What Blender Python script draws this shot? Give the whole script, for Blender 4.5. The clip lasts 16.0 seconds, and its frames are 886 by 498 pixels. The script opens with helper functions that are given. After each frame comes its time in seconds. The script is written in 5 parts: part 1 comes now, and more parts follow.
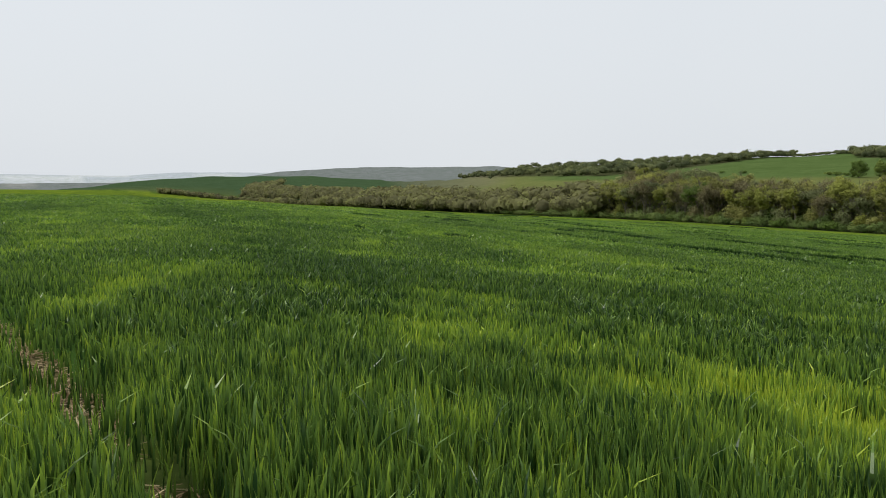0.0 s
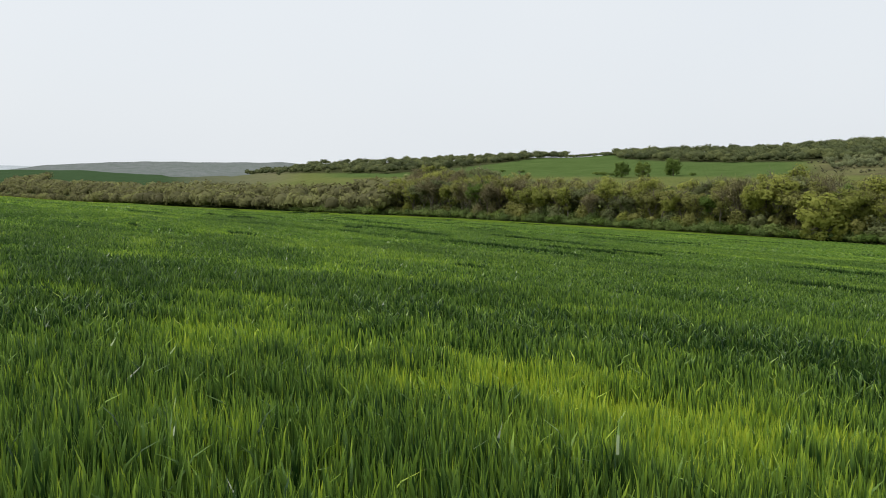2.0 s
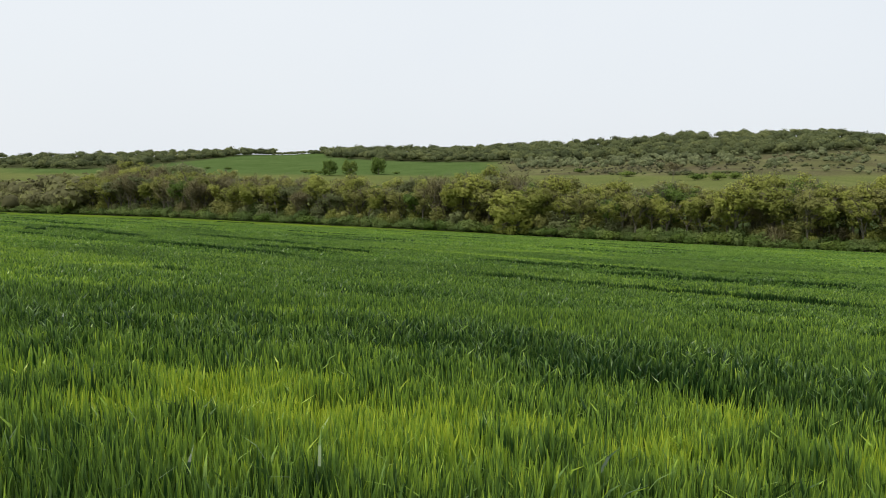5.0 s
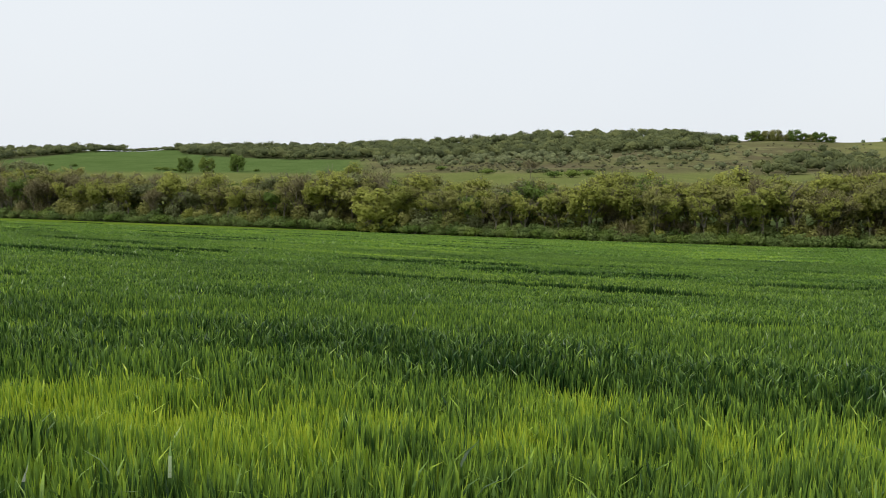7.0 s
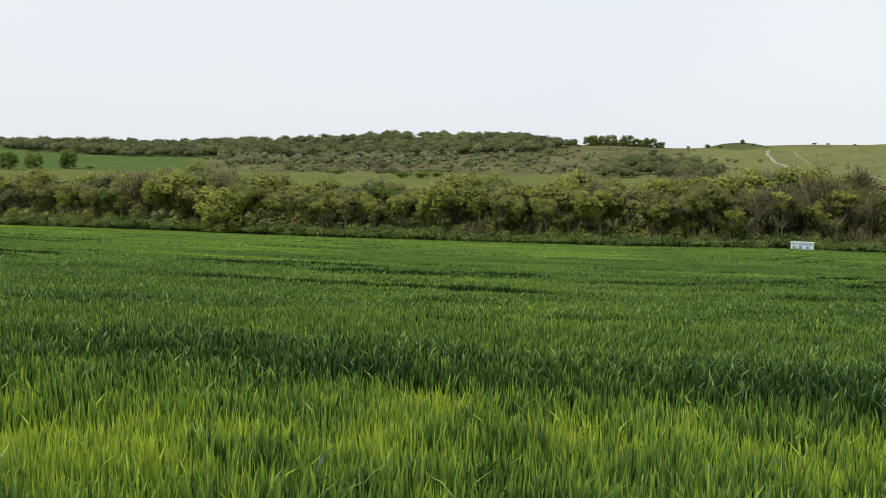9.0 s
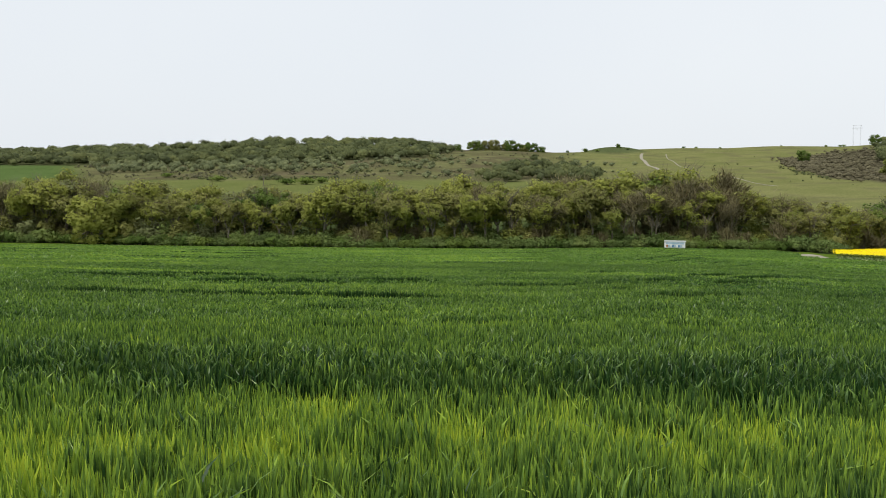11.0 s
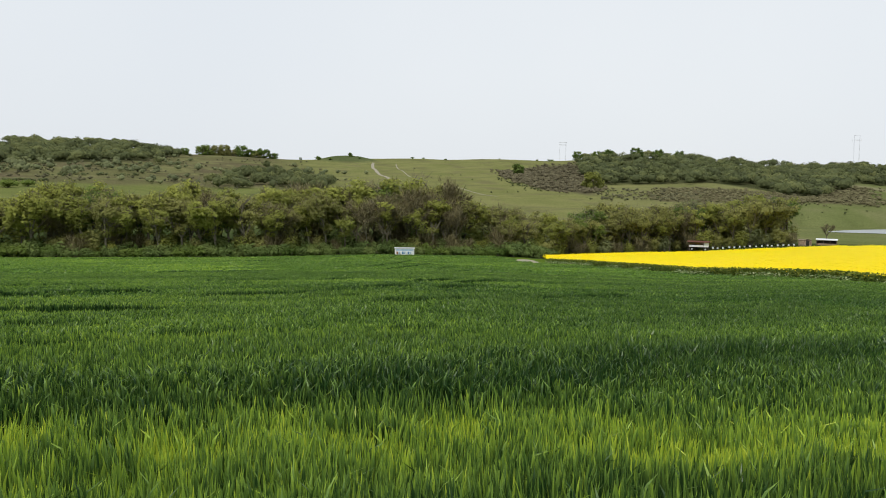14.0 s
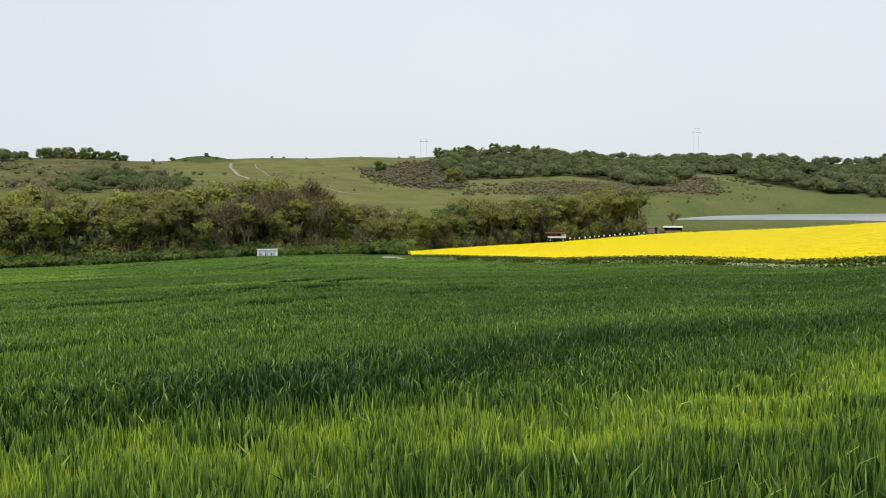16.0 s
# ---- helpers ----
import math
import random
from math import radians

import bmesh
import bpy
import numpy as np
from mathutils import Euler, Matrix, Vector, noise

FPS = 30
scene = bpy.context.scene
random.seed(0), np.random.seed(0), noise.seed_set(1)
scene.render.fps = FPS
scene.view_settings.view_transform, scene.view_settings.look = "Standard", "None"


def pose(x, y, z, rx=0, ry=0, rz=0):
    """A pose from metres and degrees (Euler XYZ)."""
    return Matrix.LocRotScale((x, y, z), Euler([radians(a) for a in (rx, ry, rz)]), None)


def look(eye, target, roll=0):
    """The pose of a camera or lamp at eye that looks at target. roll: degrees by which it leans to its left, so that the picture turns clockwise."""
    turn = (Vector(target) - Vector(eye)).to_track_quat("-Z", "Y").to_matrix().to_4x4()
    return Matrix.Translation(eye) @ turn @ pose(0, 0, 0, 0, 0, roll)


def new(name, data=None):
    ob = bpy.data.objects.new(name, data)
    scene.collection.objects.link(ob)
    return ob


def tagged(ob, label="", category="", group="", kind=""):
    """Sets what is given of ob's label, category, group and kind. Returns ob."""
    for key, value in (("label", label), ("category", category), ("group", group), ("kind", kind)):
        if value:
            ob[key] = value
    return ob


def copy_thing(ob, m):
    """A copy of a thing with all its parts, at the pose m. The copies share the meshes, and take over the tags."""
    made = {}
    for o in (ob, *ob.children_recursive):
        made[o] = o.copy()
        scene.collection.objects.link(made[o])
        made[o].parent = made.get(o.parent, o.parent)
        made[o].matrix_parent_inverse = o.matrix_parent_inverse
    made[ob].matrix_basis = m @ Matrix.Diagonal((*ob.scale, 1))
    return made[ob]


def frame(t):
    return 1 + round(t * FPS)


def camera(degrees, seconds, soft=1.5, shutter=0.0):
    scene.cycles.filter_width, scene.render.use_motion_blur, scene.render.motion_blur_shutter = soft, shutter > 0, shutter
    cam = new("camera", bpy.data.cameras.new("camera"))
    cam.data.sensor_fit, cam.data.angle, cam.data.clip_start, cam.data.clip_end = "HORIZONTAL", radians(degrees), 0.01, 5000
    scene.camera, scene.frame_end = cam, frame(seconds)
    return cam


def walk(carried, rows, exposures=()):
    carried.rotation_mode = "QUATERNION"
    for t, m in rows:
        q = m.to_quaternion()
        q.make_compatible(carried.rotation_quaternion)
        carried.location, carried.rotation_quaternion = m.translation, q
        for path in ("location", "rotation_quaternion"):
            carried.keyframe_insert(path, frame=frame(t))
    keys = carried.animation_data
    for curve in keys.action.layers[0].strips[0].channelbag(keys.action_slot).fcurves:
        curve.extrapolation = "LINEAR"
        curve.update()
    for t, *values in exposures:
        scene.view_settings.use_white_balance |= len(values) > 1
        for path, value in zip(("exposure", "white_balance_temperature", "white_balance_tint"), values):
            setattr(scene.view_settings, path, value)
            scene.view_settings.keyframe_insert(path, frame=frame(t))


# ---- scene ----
cam = camera(56.34, 16.0, soft=0.9)

# seconds, azimuth (right of north), pitch, roll in degrees, eye x, y in metres
PATH = [
    (0, 0.410, -4.643, -0.665, -0.273, -0.170),
    (0.5, 3.555, -4.771, -0.335, -0.220, -0.166),
    (1, 7.564, -4.798, -0.042, -0.169, -0.137),
    (1.5, 11.095, -4.865, -0.275, -0.151, -0.099),
    (2, 14.900, -4.954, -0.109, -0.131, -0.087),
    (2.5, 19.621, -5.005, 0.209, -0.093, -0.058),
    (3, 23.406, -5.020, 0.370, -0.071, -0.040),
    (3.5, 25.895, -5.044, 0.427, -0.046, 0.005),
    (4, 29.452, -5.077, 0.274, -0.013, 0.071),
    (4.5, 32.440, -5.105, 0.391, 0.005, 0.103),
    (4.7, 33.358, -5.087, 0.387, 0.023, 0.102),
    (6.8, 43.738, -5.165, 0.291, 0.048, 0.103),
    (7, 44.299, -5.180, 0.340, 0.080, 0.107),
    (7.5, 47.196, -5.142, 0.477, 0.073, 0.132),
    (8, 50.163, -5.147, 0.627, 0.057, 0.146),
    (8.5, 52.191, -5.160, 0.759, 0.066, 0.151),
    (9, 54.716, -5.050, 0.969, 0.081, 0.148),
    (9.2, 55.590, -5.031, 1.030, 0.036, 0.102),
    (11.3, 64.272, -4.469, 0.203, -0.001, 0.058),
    (11.5, 65.678, -4.394, 0.210, -0.034, 0.017),
    (12, 70.007, -4.396, 0.473, 0.009, 0.003),
    (12.5, 72.949, -4.363, 0.685, 0.035, 0.001),
    (13, 75.548, -4.155, 0.842, 0.035, -0.012),
    (13.5, 78.358, -3.900, 1.049, 0.054, -0.021),
    (14, 80.844, -3.839, 1.167, 0.077, -0.060),
    (14.5, 82.496, -3.840, 1.044, 0.093, -0.116),
    (15, 85.159, -3.843, 0.840, 0.115, -0.134),
    (15.5, 87.344, -3.898, -0.034, 0.147, -0.089),
    (16, 90.190, -3.942, -0.299, 0.168, -0.057),
]
EYE_Z = 1.6


def turned(az, pitch, roll, x, y):
    a, p = radians(az), radians(pitch)
    eye = Vector((x, y, EYE_Z))
    ahead = Vector((math.sin(a) * math.cos(p), math.cos(a) * math.cos(p), math.sin(p)))
    return look(eye, eye + ahead * 10, roll)


walk(cam, [(t, turned(*row)) for t, *row in PATH], exposures=[(0, -0.12), (2, -0.02), (5, 0.04), (9, 0.04), (13, 0.0), (16, -0.07)])

# ---- light: bright, hazy, overcast sky ----
SUN_AZ, SUN_EL = 285, 55
world = bpy.data.worlds.new("overcast_sky")
scene.world = world
world.use_nodes = True
wn, wl = world.node_tree.nodes, world.node_tree.links
sky = wn.new("ShaderNodeTexSky")
sky.sky_type, sky.sun_disc = "NISHITA", False
sky.sun_elevation, sky.sun_rotation = radians(SUN_EL), radians(SUN_AZ)
sky.dust_density, sky.air_density, sky.ozone_density = 6.0, 1.0, 1.0
veil = wn.new("ShaderNodeMix")
veil.data_type = "RGBA"
veil.inputs["Factor"].default_value = 0.86
cloud = wn.new("ShaderNodeTexNoise")
cloud.inputs["Scale"].default_value, cloud.inputs["Detail"].default_value = 1.6, 4
clouds = wn.new("ShaderNodeValToRGB")
clouds.color_ramp.elements[0].position, clouds.color_ramp.elements[0].color = 0.3, (8.7, 9.2, 9.75, 1)
clouds.color_ramp.elements[1].position, clouds.color_ramp.elements[1].color = 0.75, (9.3, 9.7, 10.05, 1)
wl.new(cloud.outputs["Fac"], clouds.inputs["Fac"])
wl.new(sky.outputs["Color"], veil.inputs["A"])
wl.new(clouds.outputs["Color"], veil.inputs["B"])
wl.new(veil.outputs["Result"], wn["Background"].inputs["Color"])
wn["Background"].inputs["Strength"].default_value = 0.1
sun = new("sun", bpy.data.lights.new("sun", "SUN"))
sun.data.energy, sun.data.angle, sun.data.color = 1.9, radians(11), (1.0, 0.96, 0.9)
sa, se = radians(SUN_AZ), radians(SUN_EL)
sun.matrix_world = look((0, 0, 50), (-math.sin(sa) * math.cos(se), -math.cos(sa) * math.cos(se), 50 - math.sin(se)))


# ---- materials ----
def material(name, rough=0.8, bump=0.0, bump_scale=20.0):
    m = bpy.data.materials.new(name)
    m.use_nodes = True
    n, l = m.node_tree.nodes, m.node_tree.links
    b = n["Principled BSDF"]
    b.inputs["Roughness"].default_value = rough
    b.inputs["Specular IOR Level"].default_value = 0.2
    if bump:
        t, k = n.new("ShaderNodeTexNoise"), n.new("ShaderNodeBump")
        t.inputs["Scale"].default_value, t.inputs["Detail"].default_value = bump_scale, 6
        k.inputs["Strength"].default_value = bump
        g = n.new("ShaderNodeNewGeometry")
        l.new(g.outputs["Position"], t.inputs["Vector"])
        l.new(t.outputs["Fac"], k.inputs["Height"])
        l.new(k.outputs["Normal"], b.inputs["Normal"])
    return m, n, l, b


def ramp_of(n, stops):
    r = n.new("ShaderNodeValToRGB")
    e = r.color_ramp.elements
    while len(e) < len(stops):
        e.new(0.5)
    for k, (p, c) in zip(e, stops):
        k.position, k.color = p, (*c, 1)
    return r


def mixed(n, l, a, b, fac, mode="MIX"):
    m = n.new("ShaderNodeMix")
    m.data_type, m.blend_type = "RGBA", mode
    for key, v in (("Factor", fac), ("A", a), ("B", b)):
        if isinstance(v, (int, float)):
            m.inputs[key].default_value = v
        elif isinstance(v, tuple):
            m.inputs[key].default_value = (*v, 1)
        else:
            l.new(v, m.inputs[key])
    return m.outputs["Result"]


def speckle(n, l, scale, detail=4, rough=0.6, stretch=None):
    g, t = n.new("ShaderNodeNewGeometry"), n.new("ShaderNodeTexNoise")
    t.inputs["Scale"].default_value, t.inputs["Detail"].default_value, t.inputs["Roughness"].default_value = scale, detail, rough
    src = g.outputs["Position"]
    if stretch:
        mp = n.new("ShaderNodeMapping")
        mp.inputs["Rotation"].default_value = (0, 0, radians(stretch[0]))
        mp.inputs["Scale"].default_value = stretch[1]
        l.new(src, mp.inputs["Vector"])
        src = mp.outputs["Vector"]
    l.new(src, t.inputs["Vector"])
    return t.outputs["Fac"]


def painted(name, stops, scale=3.0, rough=0.7, bump=0.15, bump_scale=30, metal=0.0, gloss=0.05):
    """A plain coat with worn, uneven tone."""
    m, n, l, b = material(name, rough, bump, bump_scale)
    r = ramp_of(n, stops)
    l.new(speckle(n, l, scale, 6), r.inputs["Fac"])
    l.new(r.outputs["Color"], b.inputs["Base Color"])
    b.inputs["Metallic"].default_value = metal
    b.inputs["Specular IOR Level"].default_value = gloss
    return m


def leafy(name, stops, through_light=0.42, rough=0.65, attribute=None, spread=0.28, gloss=0.04):
    """Leaves: tone by island or by a stored value, some light passing through."""
    m, n, l, b = material(name, rough)
    b.inputs["Specular IOR Level"].default_value = gloss
    r = ramp_of(n, stops)
    g = n.new("ShaderNodeNewGeometry")
    if attribute:
        a = n.new("ShaderNodeAttribute")
        a.attribute_name = attribute
        l.new(a.outputs["Fac"], r.inputs["Fac"])
    else:
        o = n.new("ShaderNodeObjectInfo")
        k = n.new("ShaderNodeMath")
        k.operation = "MULTIPLY_ADD"
        k.inputs[1].default_value = spread
        s = n.new("ShaderNodeMath")
        s.operation = "MULTIPLY"
        s.inputs[1].default_value = 1 - spread
        l.new(o.outputs["Random"], s.inputs[0])
        l.new(g.outputs["Random Per Island"], k.inputs[0])
        l.new(s.outputs[0], k.inputs[2])
        l.new(k.outputs[0], r.inputs["Fac"])
    l.new(r.outputs["Color"], b.inputs["Base Color"])
    t, mx = n.new("ShaderNodeBsdfTranslucent"), n.new("ShaderNodeMixShader")
    l.new(r.outputs["Color"], t.inputs["Color"])
    mx.inputs[0].default_value = through_light
    l.new(b.outputs[0], mx.inputs[1])
    l.new(t.outputs[0], mx.inputs[2])
    l.new(mx.outputs[0], n["Material Output"].inputs["Surface"])
    return m


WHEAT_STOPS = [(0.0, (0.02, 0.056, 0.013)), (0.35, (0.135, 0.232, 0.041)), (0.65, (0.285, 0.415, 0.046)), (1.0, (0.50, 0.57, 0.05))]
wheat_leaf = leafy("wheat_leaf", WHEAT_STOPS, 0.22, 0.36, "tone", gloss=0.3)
wheat_low = leafy("wheat_painted_shade", WHEAT_STOPS, 0.0, 1.0, "tone", gloss=0.0)
LEAF = {
    "spring": leafy("spring_leaf", [(0, (0.25, 0.275, 0.07)), (0.5, (0.325, 0.35, 0.085)), (1, (0.41, 0.43, 0.105))], 0.5),
    "olive": leafy("olive_leaf", [(0, (0.235, 0.24, 0.08)), (0.5, (0.31, 0.315, 0.102)), (1, (0.385, 0.385, 0.128))], 0.5),
    "bud": leafy("budding_twigs", [(0, (0.20, 0.175, 0.09)), (0.5, (0.25, 0.225, 0.115)), (1, (0.31, 0.29, 0.14))], 0.3),
    "deep": leafy("deep_green_leaf", [(0, (0.09, 0.145, 0.035)), (0.5, (0.15, 0.22, 0.05)), (1, (0.23, 0.29, 0.07))], 0.45),
    "shrub": leafy("shrub_leaf", [(0, (0.12, 0.175, 0.055)), (0.5, (0.18, 0.245, 0.075)), (1, (0.26, 0.32, 0.10))], 0.45),
    "pale": leafy("pale_grey_green_leaf", [(0, (0.165, 0.19, 0.085)), (0.5, (0.22, 0.245, 0.108)), (1, (0.285, 0.31, 0.135))], 0.45),
}
bark = painted("bark", [(0.3, (0.11, 0.096, 0.072)), (0.7, (0.21, 0.19, 0.145))], 2.5, 0.9, 0.5, 12)

# ground: the cover's colour, with haze and some shade put in, is stored per vertex, broken up by grain at two scales
ground_mat, n, l, b = material("ground_cover", 1.0, 0.6, 3.0)
b.inputs["Specular IOR Level"].default_value = 0.0
cover = n.new("ShaderNodeAttribute")
cover.attribute_name = "cover"
fine = ramp_of(n, [(0.3, (0.55, 0.55, 0.5)), (0.7, (1.35, 1.35, 1.35))])
l.new(speckle(n, l, 1.3, 8, 0.7), fine.inputs["Fac"])
broad = ramp_of(n, [(0.3, (0.75, 0.8, 0.7)), (0.7, (1.2, 1.15, 1.2))])
l.new(speckle(n, l, 0.035, 5), broad.inputs["Fac"])
c1 = mixed(n, l, cover.outputs["Color"], fine.outputs["Color"], 0.8, "MULTIPLY")
c2 = mixed(n, l, c1, broad.outputs["Color"], 0.7, "MULTIPLY")
l.new(c2, b.inputs["Base Color"])

# ---- the lie of the land ----
HEDGE_AZ, HEDGE_D = 69.0, 200.0  # the tree line runs square to this bearing, this far off


def table(pairs):
    xs, ys = np.array(pairs, float).T
    return lambda a: np.interp(a, xs, ys)


far_edge = table([(86, 205), (88.3, 207), (98, 240), (106, 248), (118, 262), (140, 262)])  # rape field's far edge
edge_z = table([(-60, 2), (-30, -1.8), (-27, -2.4), (-21, -7), (-17.8, -15), (-13.5, -31), (-6, -21), (0, -18.2), (9, -15.7), (16, -14.8), (29, -14.55), (36, -14.5), (47, -14.85),
                (55, -14.85), (67, -14.55), (77, -13.75), (88, -14.2), (98, -14.0), (106, -11.4), (113, -10.2), (118, -8.5), (130, -6), (180, 8), (260, 12), (300, 2)])
bend = table([(-20, 1.0), (-13, 0.6), (0, 0.95), (29, 1.19), (69, 1.19), (88, 1.25), (102, 1.6), (118, 2.26), (140, 2.0), (180, 1)])
ridge_r = table([(-40, 2100), (-5, 2100), (2, 1500), (10, 1150), (30, 1000), (60, 900), (118, 980), (180, 900)])
ridge_el = table([(-60, -0.6), (-28, -0.5), (-22.4, -0.03), (-19.9, 0.31), (-15.3, 0.59), (-8.2, 0.49), (-2.8, 0.12), (1, 0.15), (4, 0.5), (7, 0.9), (15, 1.15), (20, 1.33), (23, 1.36),
                  (31, 1.62), (35, 1.62), (41, 1.95), (48, 2.3), (52, 2.58), (59, 2.7), (62, 2.35), (70, 2.16), (80, 2.32), (88, 2.42), (94, 2.7), (98, 2.55), (104, 1.98),
                  (108, 2.12), (113, 1.97), (116, 1.6), (130, 1.6), (180, 1.0), (300, -0.6)])
second_el = table([(-60, 0.3), (-14.5, 0.3), (-12.7, 0.62), (-10.5, 0.95), (-5, 1.19), (0, 1.13), (4, 1.15), (8, 0.8), (15, 0.5), (300, 0.3)])
third_el = table([(-60, 0.75), (-28, 0.8), (-21, 0.62), (-17, 0.82), (-12, 0.76), (0, 0.7), (300, 0.7)])


def edge_r(az):
    c = np.cos(np.radians(np.clip(az - HEDGE_AZ, -85, 30)))
    return np.where(az < 87, np.minimum(HEDGE_D / c, 1500.0), far_edge(az))


def land(x, y):
    """Height of the ground at x, y (arrays)."""
    x, y = np.asarray(x, float), np.asarray(y, float)
    r = np.hypot(x, y) + 1e-9
    az = (np.degrees(np.arctan2(x, y)) + 90) % 360 - 90
    az = np.where(az < -60, np.where(az < -75, 300, -60), az)
    re, ze, a = edge_r(az), edge_z(az), bend(az)
    s = np.clip(r / re, 0, 1)
    z = ze * (a * s + (1 - a) * s * s)
    # valley floor behind the tree line, then the far slope
    lake = np.clip((az - 98) / 6, 0, 1)
    rb = re + 35 + lake * (470 + 7 * np.clip(az - 106, 0, 14) - re - 35)
    zb = (ze - 0.8) * (1 - lake) + lake * -12.0
    elb = np.degrees(np.arctan2(zb - EYE_Z, rb))
    R1, E1 = np.maximum(ridge_r(az), rb * 1.25), ridge_el(az)
    q = np.clip((r - re) / 22, 0, 1)
    z = np.where(r > re, ze + (zb - ze) * q * q * (3 - 2 * q), z)
    w = np.clip((r - rb) / (R1 - rb), 0, 1)
    el = elb + (E1 - elb) * w ** 0.36
    z = np.where(r > rb, EYE_Z + r * np.tan(np.radians(el)), z)
    # ranges beyond
    for Ra, Ea, Rb, Eb in ((R1, E1, 3200.0, second_el(az)), (3200.0, second_el(az), 4700.0, third_el(az))):
        w = np.clip((r - Ra) / (Rb - Ra), 0, 1)
        e = Ea + (Eb - Ea) * w - 1.1 * np.sin(np.pi * w) ** 0.8 * np.where(np.abs(w - 0.5) < 0.5, 1, 0)
        z = np.where(r > Ra, EYE_Z + r * np.tan(np.radians(e)), z)
    # knoll on the crest
    kx, ky = 880 * math.sin(radians(74.2)), 880 * math.cos(radians(74.2))
    z = z + 5.5 * np.exp(-(((x - kx) ** 2 + (y - ky) ** 2) / 27 ** 2) ** 1.6)
    bank = np.clip((r - re + 1) / 4, 0, 1) * np.clip((re + 24 - r) / 6, 0, 1) * np.clip((az - 95) / 2, 0, 1) * np.clip((109 - az) / 2, 0, 1)
    z = z + 0.9 * bank
    rough = np.sin(x * 0.041 + 1.3 * np.sin(y * 0.023)) * np.sin(y * 0.037 + x * 0.011)
    return z + np.where(r > re + 60, np.clip((r - re - 60) / 200, 0, 1) * np.clip((r - rb) / 80, 0, 1) * rough * 1.2, 0)


def at(az, r):
    return r * math.sin(radians(az)), r * math.cos(radians(az))


profiles = {}


def slope_at(az, el):
    """The spot on the far slope seen on this bearing and elevation."""
    key = round(az * 4)
    if key not in profiles:
        a = key / 4
        rs = np.linspace(float(edge_r(np.array(a))) + 30, float(ridge_r(np.array(a))) + 30, 260)
        profiles[key] = rs, np.degrees(np.arctan2(land(*at(a, rs)) - EYE_Z, rs))
    rs, e = profiles[key]
    k = int(np.argmax(e >= el)) if (e >= el).any() else int(np.argmax(e))
    x, y = at(az, float(rs[k]))
    return x, y, float(land(x, y))


CU, SU = math.cos(radians(HEDGE_AZ)), math.sin(radians(HEDGE_AZ))


def uv(x, y):
    """Towards the tree line, and along it to the north-west."""
    return x * SU + y * CU, -x * CU + y * SU


def xy_of(u, v):
    return u * SU - v * CU, u * CU + v * SU


def lumps(x, y, size, seed=0):
    """Cheap smooth noise, about -1 to 1."""
    rng = np.random.RandomState(seed)
    out = 0
    for k in range(5):
        a, p, f = rng.uniform(0, 6.28), rng.uniform(0, 6.28), rng.uniform(0.6, 1.7) * 6.28 / size
        b2 = rng.uniform(0, 6.28)
        out = out + np.sin((x * np.cos(a) + y * np.sin(a)) * f + p + 1.2 * np.sin((x * np.cos(b2) + y * np.sin(b2)) * f * 0.6))
    return out / 2.7


# the front of the taller crop, and the yellow-green strip before it
wall_u = table([(-40, 24), (-13, 11.3), (-9.5, 10.4), (-6, 9.6), (-4.3, 8.7), (-2.5, 7.9), (-1.5, 7.35), (0, 7.1), (2, 7.2), (4, 7.4), (6.7, 7.0), (9, 6.4), (25, 9), (60, 13)])
strip_u = table([(-14, 8.6), (-9, 7.0), (-7, 6.2), (-5, 5.6), (-3, 5.4), (-1.5, 5.6), (0.3, 5.8), (1.5, 5.5), (2.5, 4.9), (3.4, 4.5), (4.4, 4.0), (6, 3.5), (8, 3.1), (14, 5), (25, 8), (60, 14)])
strip_w = table([(-9, 0.9), (-3, 0.8), (-1.4, 0.9), (0.5, 1.5), (2.8, 1.6), (4, 1.5), (7, 1.3), (14, 1.5), (30, 2)])


